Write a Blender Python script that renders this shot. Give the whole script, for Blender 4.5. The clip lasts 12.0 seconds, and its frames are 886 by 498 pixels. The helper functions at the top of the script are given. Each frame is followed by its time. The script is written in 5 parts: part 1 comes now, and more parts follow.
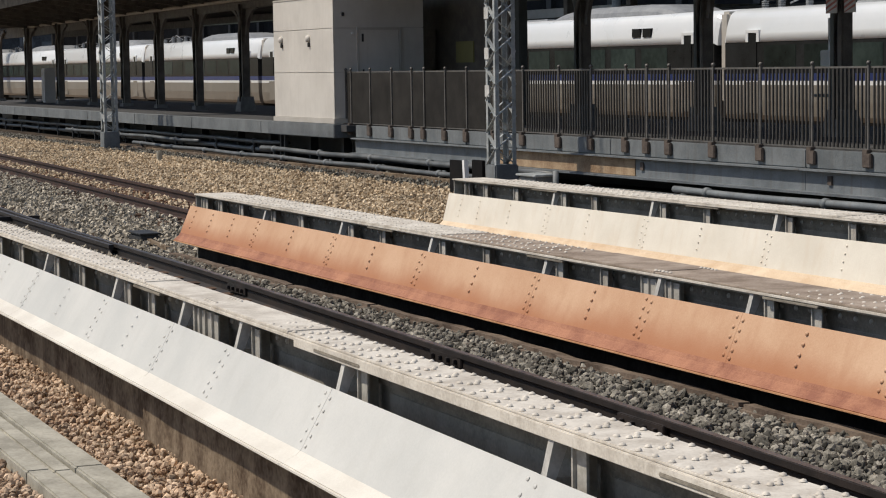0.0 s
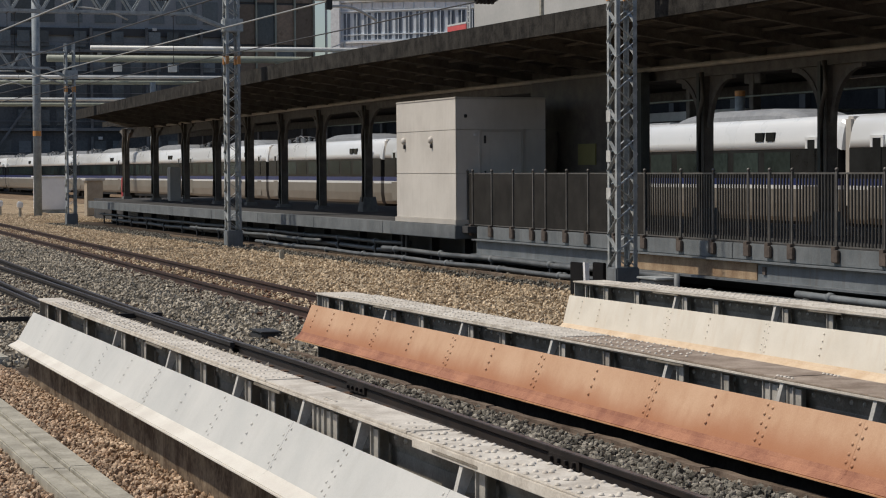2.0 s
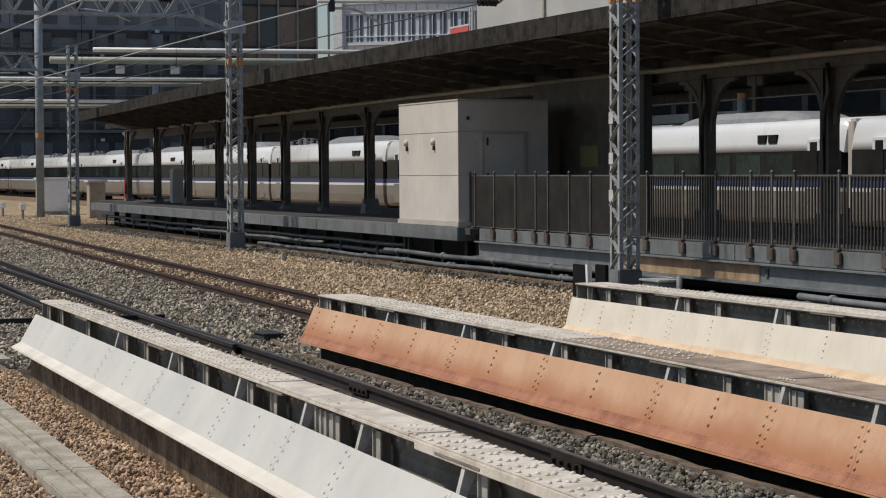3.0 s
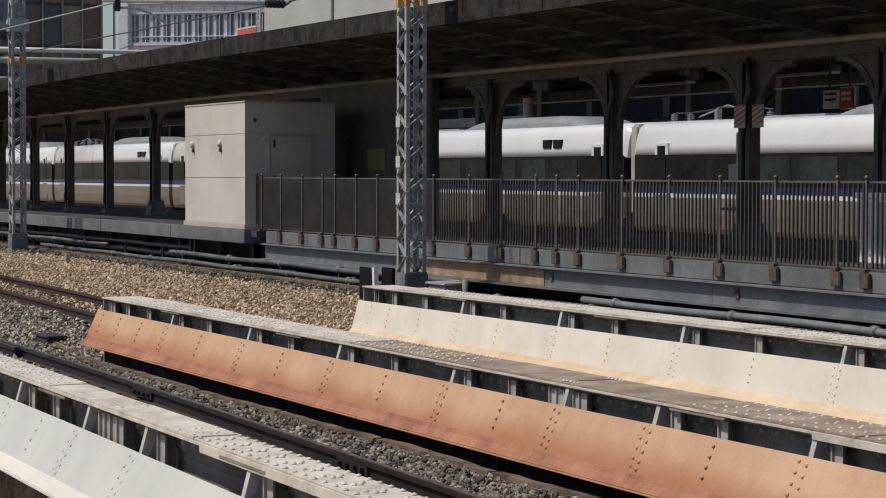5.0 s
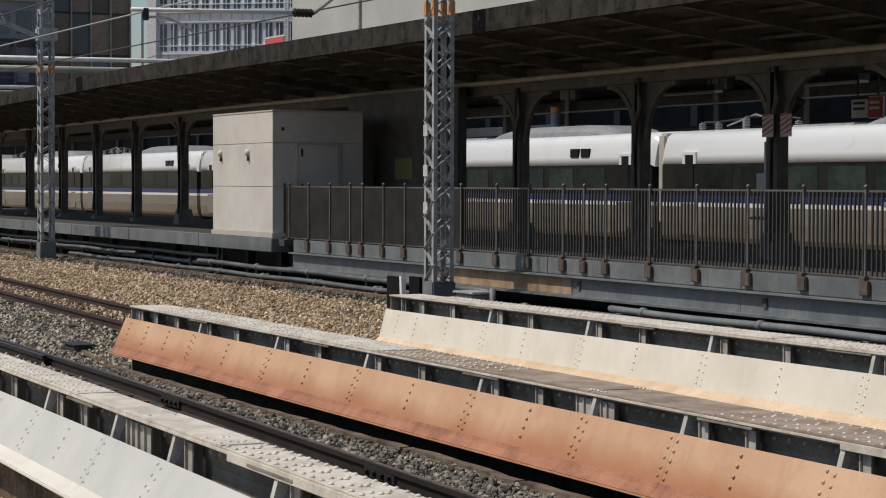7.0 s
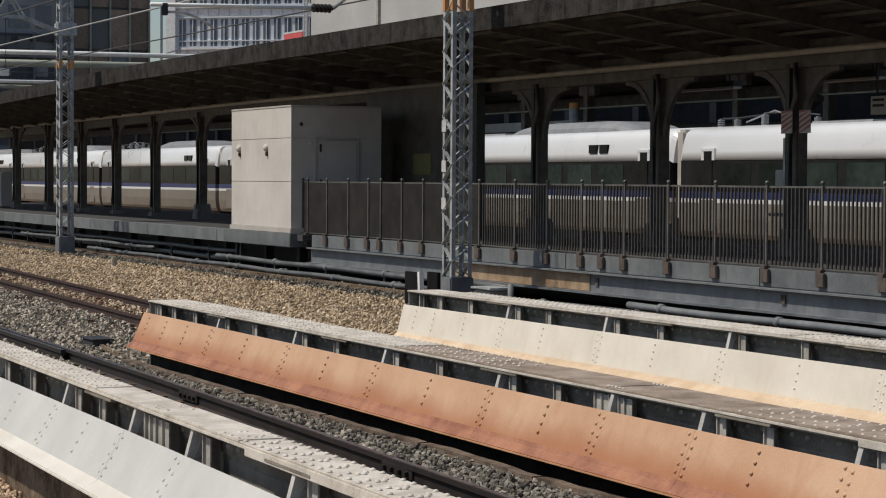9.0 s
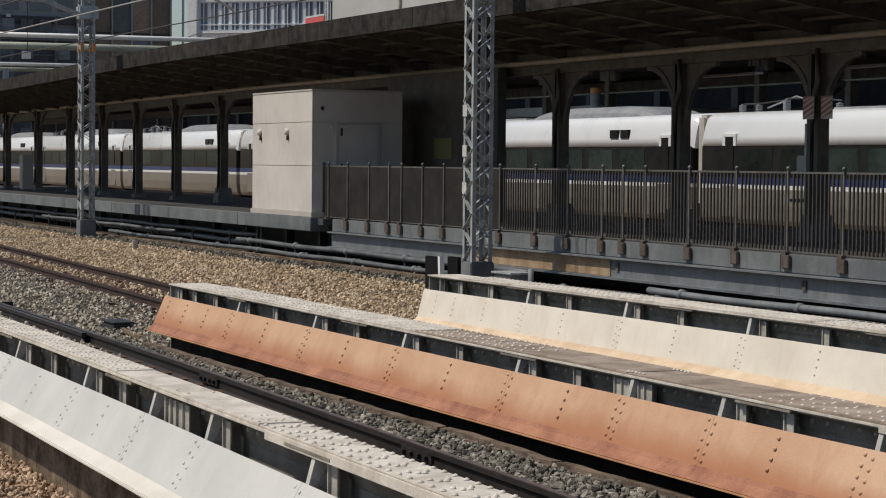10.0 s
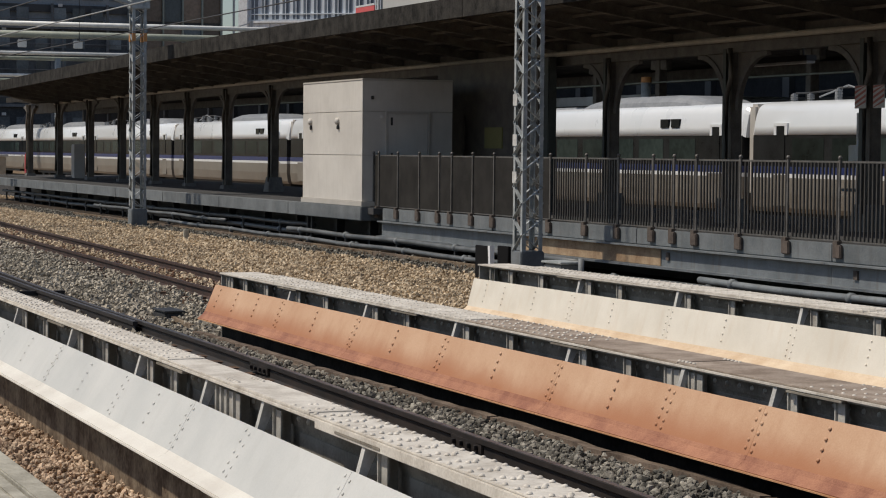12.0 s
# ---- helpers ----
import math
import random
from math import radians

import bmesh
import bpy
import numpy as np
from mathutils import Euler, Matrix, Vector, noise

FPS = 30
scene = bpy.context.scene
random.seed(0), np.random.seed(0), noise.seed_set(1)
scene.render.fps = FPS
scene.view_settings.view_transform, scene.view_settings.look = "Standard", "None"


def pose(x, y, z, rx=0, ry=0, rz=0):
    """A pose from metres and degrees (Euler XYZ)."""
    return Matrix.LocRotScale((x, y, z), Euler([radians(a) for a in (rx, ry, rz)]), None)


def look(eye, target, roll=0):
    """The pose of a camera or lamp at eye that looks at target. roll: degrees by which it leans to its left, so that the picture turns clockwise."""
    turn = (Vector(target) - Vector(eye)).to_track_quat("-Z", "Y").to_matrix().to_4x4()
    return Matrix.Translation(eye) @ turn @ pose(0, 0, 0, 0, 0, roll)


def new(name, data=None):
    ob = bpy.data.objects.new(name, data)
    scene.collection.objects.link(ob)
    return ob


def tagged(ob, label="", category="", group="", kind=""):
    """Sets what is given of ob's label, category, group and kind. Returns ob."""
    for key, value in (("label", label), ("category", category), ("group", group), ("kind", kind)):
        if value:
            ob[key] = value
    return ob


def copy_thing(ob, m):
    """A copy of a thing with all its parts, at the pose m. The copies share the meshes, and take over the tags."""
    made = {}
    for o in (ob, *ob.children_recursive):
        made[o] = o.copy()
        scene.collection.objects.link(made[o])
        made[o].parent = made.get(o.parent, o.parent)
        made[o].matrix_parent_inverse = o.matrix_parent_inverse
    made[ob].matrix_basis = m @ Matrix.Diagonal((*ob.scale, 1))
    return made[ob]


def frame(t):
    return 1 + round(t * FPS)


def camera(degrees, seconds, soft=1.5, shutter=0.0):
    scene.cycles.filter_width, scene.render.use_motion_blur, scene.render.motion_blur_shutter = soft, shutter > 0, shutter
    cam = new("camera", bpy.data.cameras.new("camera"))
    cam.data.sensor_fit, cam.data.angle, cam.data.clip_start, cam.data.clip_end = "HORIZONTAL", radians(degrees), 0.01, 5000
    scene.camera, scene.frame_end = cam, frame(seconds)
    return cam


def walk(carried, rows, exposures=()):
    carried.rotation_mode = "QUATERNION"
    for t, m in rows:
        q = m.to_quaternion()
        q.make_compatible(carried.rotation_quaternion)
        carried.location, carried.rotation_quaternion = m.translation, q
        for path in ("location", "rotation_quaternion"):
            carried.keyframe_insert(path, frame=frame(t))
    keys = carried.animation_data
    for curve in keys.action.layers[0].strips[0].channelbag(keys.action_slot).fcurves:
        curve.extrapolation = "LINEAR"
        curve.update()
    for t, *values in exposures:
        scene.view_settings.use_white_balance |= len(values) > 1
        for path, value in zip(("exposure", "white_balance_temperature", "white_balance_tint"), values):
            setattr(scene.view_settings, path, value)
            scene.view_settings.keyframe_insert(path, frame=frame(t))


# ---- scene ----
cam = camera(23.58, 12.0, soft=1.1)
EYE = (0.0, 0.0, 2.04)
# seconds, heading (degrees left of the across-track axis), pitch, lean
ROWS = [
    (0, 66.47, -4.92, -0.87),
    (0.5, 67.81, -3.94, -0.91),
    (1, 69.23, -3.25, -0.86),
    (1.5, 69.57, -2.50, -0.69),
    (2, 69.69, -2.15, -0.36),
    (2.5, 69.83, -2.08, -0.37),
    (2.7, 69.88, -2.10, -0.37),
    (4.3, 66.00, -2.02, 0.18),
    (4.5, 65.01, -2.02, 0.18),
    (5, 64.00, -2.03, 0.12),
    (5.5, 63.89, -1.95, 0.08),
    (6, 64.04, -1.84, 0.16),
    (6.5, 64.34, -1.79, 0.19),
    (7, 64.74, -1.79, 0.16),
    (9, 65.23, -1.91, 0.31),
    (9.5, 65.49, -2.08, 0.47),
    (10, 65.78, -2.33, 0.52),
    (10.5, 66.22, -2.58, 0.42),
    (11, 66.81, -2.75, 0.35),
    (11.5, 67.11, -2.71, 0.44),
    (12, 67.13, -2.63, 0.52),
]


def aim(heading, pitch):
    h, p = radians(heading), radians(pitch)
    return (EYE[0] - math.sin(h) * math.cos(p), EYE[1] + math.cos(h) * math.cos(p), EYE[2] + math.sin(p))


walk(cam, [(t, look(EYE, aim(h, p), lean)) for t, h, p, lean in ROWS],
     [(0.0, 0.18), (0.6, 0.12), (1.5, 0.0), (12.0, 0.0)])

# ---- light ----
world = bpy.data.worlds.new("sky")
scene.world = world
world.use_nodes = True
wn = world.node_tree.nodes
sky = wn.new("ShaderNodeTexSky")
sky.sky_type, sky.sun_disc = "NISHITA", False
SUN_EL, SUN_AZ = 56.0, 200.0   # azimuth clockwise from +y
sky.sun_elevation, sky.sun_rotation = radians(SUN_EL), radians(SUN_AZ)
sky.air_density, sky.dust_density, sky.ozone_density = 1.0, 1.2, 1.5
wn["Background"].inputs[1].default_value = 0.085
world.node_tree.links.new(sky.outputs[0], wn["Background"].inputs[0])
sun = new("sun", bpy.data.lights.new("sun", "SUN"))
sun.data.energy, sun.data.angle, sun.data.color = 3.45, radians(1.5), (1.0, 0.905, 0.765)
sd = Vector((math.sin(radians(SUN_AZ)) * math.cos(radians(SUN_EL)), math.cos(radians(SUN_AZ)) * math.cos(radians(SUN_EL)), math.sin(radians(SUN_EL))))
sun.matrix_world = look((0, 0, 60), Vector((0, 0, 60)) - sd)


# ---- materials ----
def mat(name, dark, light, rough=0.6, metal=0.0, size=3.0, fine=60.0, bump=0.2, spread=(0.35, 0.65), island=0.0, obj=0.0, streak=0.0, streak_col=(0.2, 0.1, 0.05), coat=0.0, low_tint=None):
    """A surface that varies at two scales between two colours, with grain and an optional set of run-down streaks."""
    m = bpy.data.materials.new(name)
    m.use_nodes = True
    n, ln = m.node_tree.nodes, m.node_tree.links
    b = n["Principled BSDF"]
    b.inputs["Metallic"].default_value = metal
    tc = n.new("ShaderNodeNewGeometry")
    n1 = n.new("ShaderNodeTexNoise")
    n1.inputs["Scale"].default_value, n1.inputs["Detail"].default_value, n1.inputs["Roughness"].default_value = size, 6, 0.65
    n2 = n.new("ShaderNodeTexNoise")
    n2.inputs["Scale"].default_value, n2.inputs["Detail"].default_value = fine, 3
    ln.new(tc.outputs["Position"], n1.inputs["Vector"]), ln.new(tc.outputs["Position"], n2.inputs["Vector"])
    mr = n.new("ShaderNodeMapRange")
    mr.inputs["From Min"].default_value, mr.inputs["From Max"].default_value = spread
    mixf = n.new("ShaderNodeMath")
    mixf.operation = "MULTIPLY_ADD"
    ln.new(n2.outputs["Fac"], mixf.inputs[0])
    mixf.inputs[1].default_value = 0.35
    sub = n.new("ShaderNodeMath")
    sub.operation = "MULTIPLY_ADD"
    ln.new(n1.outputs["Fac"], sub.inputs[0])
    sub.inputs[1].default_value, sub.inputs[2].default_value = 1.0, -0.175
    ln.new(sub.outputs[0], mixf.inputs[2])
    ln.new(mixf.outputs[0], mr.inputs["Value"])
    mix = n.new("ShaderNodeMix")
    mix.data_type = "RGBA"
    mix.inputs["A"].default_value, mix.inputs["B"].default_value = (*dark, 1), (*light, 1)
    ln.new(mr.outputs[0], mix.inputs["Factor"])
    col = mix.outputs["Result"]
    if streak:
        mp = n.new("ShaderNodeMapping")
        mp.inputs["Scale"].default_value = (9, 9, 0.8)
        ln.new(tc.outputs["Position"], mp.inputs["Vector"])
        n3 = n.new("ShaderNodeTexNoise")
        n3.inputs["Scale"].default_value, n3.inputs["Detail"].default_value = 1.0, 5
        ln.new(mp.outputs[0], n3.inputs["Vector"])
        r3 = n.new("ShaderNodeMapRange")
        r3.inputs["From Min"].default_value, r3.inputs["From Max"].default_value, r3.inputs["To Max"].default_value = 0.52, 0.75, streak
        ln.new(n3.outputs["Fac"], r3.inputs["Value"])
        mx = n.new("ShaderNodeMix")
        mx.data_type = "RGBA"
        mx.inputs["B"].default_value = (*streak_col, 1)
        ln.new(r3.outputs[0], mx.inputs["Factor"]), ln.new(col, mx.inputs["A"])
        col = mx.outputs["Result"]
    if island or obj:
        hsv = n.new("ShaderNodeHueSaturation")
        rr = n.new("ShaderNodeMapRange")
        amount = island or obj
        rr.inputs["To Min"].default_value, rr.inputs["To Max"].default_value = 1 - amount, 1 + amount
        if island:
            ln.new(tc.outputs["Random Per Island"], rr.inputs["Value"])
        else:
            ln.new(n.new("ShaderNodeObjectInfo").outputs["Random"], rr.inputs["Value"])
        ln.new(rr.outputs[0], hsv.inputs["Value"]), ln.new(col, hsv.inputs["Color"])
        col = hsv.outputs["Color"]
    # a second colour rises from the bottom, its upper edge broken by noise
    if low_tint:
        z0, z1, low_col = low_tint
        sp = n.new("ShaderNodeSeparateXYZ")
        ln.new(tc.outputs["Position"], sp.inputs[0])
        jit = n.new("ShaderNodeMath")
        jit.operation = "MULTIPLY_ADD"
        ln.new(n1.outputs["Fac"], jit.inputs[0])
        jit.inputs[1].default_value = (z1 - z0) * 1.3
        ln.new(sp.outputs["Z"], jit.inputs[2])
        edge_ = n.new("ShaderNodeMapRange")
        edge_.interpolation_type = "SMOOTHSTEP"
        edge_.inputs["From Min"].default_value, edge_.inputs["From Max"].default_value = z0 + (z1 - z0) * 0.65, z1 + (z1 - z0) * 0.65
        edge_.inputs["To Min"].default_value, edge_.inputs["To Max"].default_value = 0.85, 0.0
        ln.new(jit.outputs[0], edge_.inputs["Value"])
        low_mix = n.new("ShaderNodeMix")
        low_mix.data_type = "RGBA"
        ln.new(edge_.outputs[0], low_mix.inputs["Factor"])
        ln.new(col, low_mix.inputs["A"])
        low_mix.inputs["B"].default_value = (*low_col, 1)
        col = low_mix.outputs["Result"]
    ln.new(col, b.inputs["Base Color"])
    rg = n.new("ShaderNodeMapRange")
    rg.inputs["To Min"].default_value, rg.inputs["To Max"].default_value = max(rough - 0.12, 0.03), min(rough + 0.12, 1)
    ln.new(n1.outputs["Fac"], rg.inputs["Value"]), ln.new(rg.outputs[0], b.inputs["Roughness"])
    if rough >= 0.84:
        b.inputs["Specular IOR Level"].default_value = 0.12
    if coat:
        b.inputs["Coat Weight"].default_value = coat
    if bump:
        bp = n.new("ShaderNodeBump")
        bp.inputs["Strength"].default_value, bp.inputs["Distance"].default_value = bump, 0.01
        ln.new(n2.outputs["Fac"], bp.inputs["Height"]), ln.new(bp.outputs[0], b.inputs["Normal"])
    return m


def glow(name, col, power):
    m = bpy.data.materials.new(name)
    m.use_nodes = True
    b = m.node_tree.nodes["Principled BSDF"]
    b.inputs["Base Color"].default_value = (*col, 1)
    b.inputs["Emission Color"].default_value, b.inputs["Emission Strength"].default_value = (*col, 1), power
    return m


def plain(name, col, rough, metal=0.0):
    return mat(name, tuple(c * 0.88 for c in col), tuple(min(c * 1.08, 1) for c in col), rough, metal, 2.0, 40, 0.05)


WHITE_A = mat("white_paint_cool", (0.49, 0.495, 0.48), (0.57, 0.57, 0.55), 0.55, 0, 1.2, 90, 0.06, streak=0.2, streak_col=(0.38, 0.375, 0.35))
# Cream lip paint, lightened in its colour for the sun on its flatter face.
WHITE_LIP = mat("white_paint_lit_lip", (0.60, 0.565, 0.505), (0.71, 0.685, 0.625), 0.55, 0, 2, 90, 0.06)
CREAM = mat("white_paint_warm", (0.68, 0.625, 0.53), (0.78, 0.73, 0.635), 0.55, 0, 1.5, 90, 0.06, streak=0.35, streak_col=(0.62, 0.51, 0.38))
CREAM_LIP = mat("cream_stained_paint", (0.54, 0.39, 0.25), (0.68, 0.55, 0.40), 0.6, 0, 2.5, 80, 0.06)
# redder and darker towards the lower edge of the plates
RUST = mat("rust_stained_paint", (0.46, 0.25, 0.135), (0.62, 0.415, 0.275), 0.65, 0, 0.9, 80, 0.12, (0.2, 0.75), streak=0.28, streak_col=(0.38, 0.18, 0.085), low_tint=(0.17, 0.38, (0.38, 0.15, 0.065)))
RUST_LIP = mat("deep_rust", (0.24, 0.09, 0.05), (0.40, 0.185, 0.105), 0.75, 0, 4, 80, 0.3)
RUST_EDGE = mat("rust_edge", (0.46, 0.23, 0.11), (0.57, 0.33, 0.18), 0.7, 0, 4, 80, 0.2)
FLANGE = mat("weathered_white_flange", (0.42, 0.38, 0.325), (0.66, 0.62, 0.555), 0.7, 0, 5, 70, 0.25, (0.3, 0.6), streak=0.25, streak_col=(0.32, 0.25, 0.185))
FLANGE_D = mat("dirty_flange_plate", (0.20, 0.15, 0.11), (0.40, 0.33, 0.27), 0.75, 0, 3, 70, 0.25)
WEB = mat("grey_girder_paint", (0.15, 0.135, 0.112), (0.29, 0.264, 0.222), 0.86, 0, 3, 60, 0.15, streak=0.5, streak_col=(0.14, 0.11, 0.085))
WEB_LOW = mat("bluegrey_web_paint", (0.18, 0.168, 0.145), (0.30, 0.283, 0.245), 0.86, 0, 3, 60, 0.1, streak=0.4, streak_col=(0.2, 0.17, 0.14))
STIFF = mat("stiffener_paint", (0.31, 0.295, 0.262), (0.50, 0.48, 0.435), 0.6, 0, 5, 60, 0.1, streak=0.4, streak_col=(0.17, 0.12, 0.085))
BRACKET = mat("bracket_paint", (0.36, 0.35, 0.33), (0.55, 0.54, 0.51), 0.6, 0, 6, 60, 0.1)
RAIL = mat("rusty_rail", (0.010, 0.008, 0.007), (0.027, 0.019, 0.016), 0.65, 0.0, 4, 90, 0.2)
RAIL_RED = mat("red_rusty_rail", (0.024, 0.012, 0.009), (0.058, 0.028, 0.02), 0.75, 0.0, 4, 90, 0.2)
RAIL_TOP = mat("worn_rail_head", (0.10, 0.085, 0.08), (0.24, 0.21, 0.19), 0.4, 0.8, 5, 60, 0.05)
SLEEPER = mat("old_sleeper", (0.06, 0.04, 0.03), (0.14, 0.09, 0.065), 0.85, 0, 5, 50, 0.4, obj=0.25)
STONE_BROWN = mat("brown_ballast", (0.28, 0.18, 0.115), (0.60, 0.465, 0.34), 0.85, 0, 7, 60, 0.3, island=0.45)
STONE_TAN = mat("tan_ballast", (0.33, 0.245, 0.16), (0.64, 0.53, 0.385), 0.85, 0, 3, 40, 0.3, island=0.4)
STONE_GREY = mat("grey_ballast", (0.22, 0.195, 0.155), (0.50, 0.445, 0.36), 0.85, 0, 4, 50, 0.3, island=0.45)
STONE_DARK = mat("dark_grey_ballast", (0.08, 0.076, 0.065), (0.29, 0.27, 0.23), 0.85, 0, 5, 50, 0.3, island=0.65)
BED = mat("ballast_bed", (0.10, 0.07, 0.048), (0.30, 0.22, 0.15), 0.9, 0, 1.2, 22, 0.8)
SOIL = mat("dark_track_dirt", (0.03, 0.024, 0.019), (0.085, 0.065, 0.05), 0.9, 0, 2, 25, 0.8)
CONC = mat("weathered_concrete", (0.27, 0.255, 0.215), (0.44, 0.42, 0.36), 0.85, 0, 3, 50, 0.4)
CONC_D = mat("grimy_concrete", (0.075, 0.05, 0.034), (0.25, 0.195, 0.14), 0.9, 0, 3.5, 30, 0.6, streak=0.8, streak_col=(0.055, 0.034, 0.022))
# Near-black for the shade in the gaps under the girders.
GAP_SHADE = mat("gap_shade_black", (0.02, 0.018, 0.016), (0.055, 0.048, 0.041), 0.95, 0, 3, 30, 0.4)
LEDGE = mat("brown_timber_ledge", (0.08, 0.06, 0.047), (0.21, 0.165, 0.13), 0.85, 0, 3, 40, 0.4)
PLAT_EDGE = mat("platform_edge_concrete", (0.10, 0.112, 0.12), (0.165, 0.18, 0.19), 0.8, 0, 1.5, 40, 0.3, streak=0.4, streak_col=(0.10, 0.10, 0.10))
KERB = mat("grimy_kerb_concrete", (0.095, 0.108, 0.117), (0.165, 0.18, 0.19), 0.8, 0, 1.5, 40, 0.3, streak=0.5, streak_col=(0.09, 0.086, 0.08))
PLAT_TOP = mat("platform_asphalt", (0.05, 0.05, 0.052), (0.085, 0.085, 0.088), 0.9, 0, 2, 60, 0.3)
STEEL_BLUE = mat("bluegrey_steel_girder", (0.11, 0.125, 0.138), (0.19, 0.208, 0.222), 0.6, 0, 2, 50, 0.1, streak=0.5, streak_col=(0.11, 0.09, 0.075))
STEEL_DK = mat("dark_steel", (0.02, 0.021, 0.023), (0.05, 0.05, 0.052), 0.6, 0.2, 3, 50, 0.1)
BRACK_BR = mat("rusty_fence_bracket", (0.05, 0.038, 0.032), (0.12, 0.095, 0.08), 0.8, 0, 6, 60, 0.2)
FENCE = mat("brown_fence_paint", (0.034, 0.031, 0.029), (0.06, 0.056, 0.052), 0.5, 0.1, 4, 60, 0.05)
FENCE_RAIL = mat("galvanised_rail", (0.095, 0.091, 0.086), (0.16, 0.152, 0.145), 0.45, 0.3, 4, 60, 0.05)
MESH_DK = mat("dark_fence_backing", (0.02, 0.019, 0.018), (0.036, 0.034, 0.032), 0.9, 0, 2, 60, 0.05)
CABIN = mat("beige_cabin_panel", (0.50, 0.475, 0.44), (0.60, 0.575, 0.535), 0.65, 0, 0.9, 70, 0.05, streak=0.25, streak_col=(0.42, 0.39, 0.35))
CABINET_T = mat("tan_cabinet_panel", (0.30, 0.25, 0.19), (0.42, 0.36, 0.28), 0.7, 0, 1.5, 60, 0.05)
CABIN_D = mat("beige_cabin_door", (0.40, 0.375, 0.34), (0.47, 0.445, 0.41), 0.6, 0, 1.5, 70, 0.05)
MAST = mat("galvanised_mast_steel", (0.25, 0.275, 0.285), (0.44, 0.465, 0.475), 0.5, 0.0, 5, 50, 0.1, streak=0.4, streak_col=(0.13, 0.12, 0.11))
MAST_PLATE = mat("pale_gusset", (0.42, 0.42, 0.41), (0.58, 0.58, 0.57), 0.6, 0, 5, 50, 0.1)
ORANGE = plain("orange_band_paint", (0.55, 0.25, 0.08), 0.6)
ROOF_DK = mat("sooty_roof_boards", (0.055, 0.051, 0.047), (0.125, 0.116, 0.107), 0.9, 0, 1.5, 30, 0.4)
ROOF_STEEL = mat("brown_canopy_steel", (0.075, 0.068, 0.061), (0.16, 0.146, 0.131), 0.7, 0, 3, 40, 0.2)
RAFTER_P = mat("flaking_rafter_paint", (0.10, 0.09, 0.08), (0.30, 0.27, 0.235), 0.8, 0, 2.5, 30, 0.2, (0.45, 0.75))
FASCIA = mat("stained_canopy_edge", (0.012, 0.0115, 0.011), (0.05, 0.047, 0.043), 0.95, 0, 3, 30, 0.5, streak=0.7, streak_col=(0.058, 0.054, 0.05))
GUTTER = mat("gutter_pipe", (0.36, 0.32, 0.27), (0.5, 0.45, 0.38), 0.6, 0, 3, 40, 0.1)
COL_DK = mat("dark_green_column", (0.022, 0.027, 0.024), (0.055, 0.06, 0.052), 0.55, 0, 3, 40, 0.1)
COL_BR = mat("brown_column_steel", (0.07, 0.06, 0.05), (0.14, 0.12, 0.10), 0.6, 0, 3, 40, 0.1)
COL_BASE = mat("column_base_concrete", (0.13, 0.127, 0.12), (0.22, 0.215, 0.205), 0.85, 0, 3, 40, 0.3)
# Near-black stands for the dimness under the far canopies.
HALL_SHADE = mat("hall_shade_black", (0.014, 0.015, 0.017), (0.03, 0.032, 0.035), 0.92, 0, 0.5, 5, 0.05)
TRAIN_W = mat("train_white_enamel", (0.67, 0.695, 0.71), (0.71, 0.73, 0.745), 0.3, 0, 0.8, 30, 0.02, coat=0.3)
# Cream body paint darkened in the colour for the shade low on the train.
TRAIN_LOW = mat("train_lower_cream_shaded", (0.15, 0.137, 0.12), (0.215, 0.196, 0.172), 0.35, 0, 0.8, 30, 0.02, streak=0.4, streak_col=(0.16, 0.135, 0.105))
TRAIN_BLUE = plain("train_blue_stripe", (0.016, 0.028, 0.12), 0.35)
TRAIN_GLASS = mat("train_window_glass", (0.008, 0.009, 0.01), (0.02, 0.022, 0.024), 0.12, 0, 1, 30, 0.0)
TRAIN_PANE = mat("train_window_pane", (0.008, 0.014, 0.014), (0.026, 0.038, 0.036), 0.1, 0, 0.6, 5, 0.0, obj=0.5)
for m_ in (TRAIN_GLASS, TRAIN_PANE):
    m_.node_tree.nodes["Principled BSDF"].inputs["Specular IOR Level"].default_value = 0.07
TRAIN_ROOF = mat("train_roof_grey", (0.17, 0.178, 0.186), (0.27, 0.28, 0.29), 0.5, 0, 2, 30, 0.05)
BRICK = mat("red_brown_wall_tile", (0.13, 0.055, 0.045), (0.20, 0.085, 0.068), 0.7, 0, 2, 30, 0.2)
BAND = plain("pale_wall_band", (0.55, 0.56, 0.56), 0.6)
DARKBLD = mat("dark_grey_cladding", (0.18, 0.2, 0.22), (0.29, 0.315, 0.34), 0.6, 0, 0.08, 4, 0.05)
DARKGLASS = mat("dark_window_glass", (0.065, 0.082, 0.095), (0.13, 0.155, 0.175), 0.25, 0, 0.1, 5, 0.0, obj=0.4)
BROWNGLASS = mat("brown_curtain_glass", (0.13, 0.095, 0.07), (0.24, 0.175, 0.135), 0.3, 0, 0.07, 3, 0.0, obj=0.5)
FRAME_DK = plain("dark_mullion", (0.045, 0.048, 0.052), 0.6)
TOWER_P = mat("tower_bluegrey_pier", (0.70, 0.76, 0.82), (0.76, 0.82, 0.88), 0.6, 0, 0.3, 6, 0.02)
TOWER_W = plain("tower_white_panel", (0.84, 0.86, 0.88), 0.5)
TOWER_B = mat("tower_blue_glass", (0.09, 0.11, 0.14), (0.15, 0.18, 0.22), 0.25, 0, 0.1, 5, 0.0, obj=0.4)
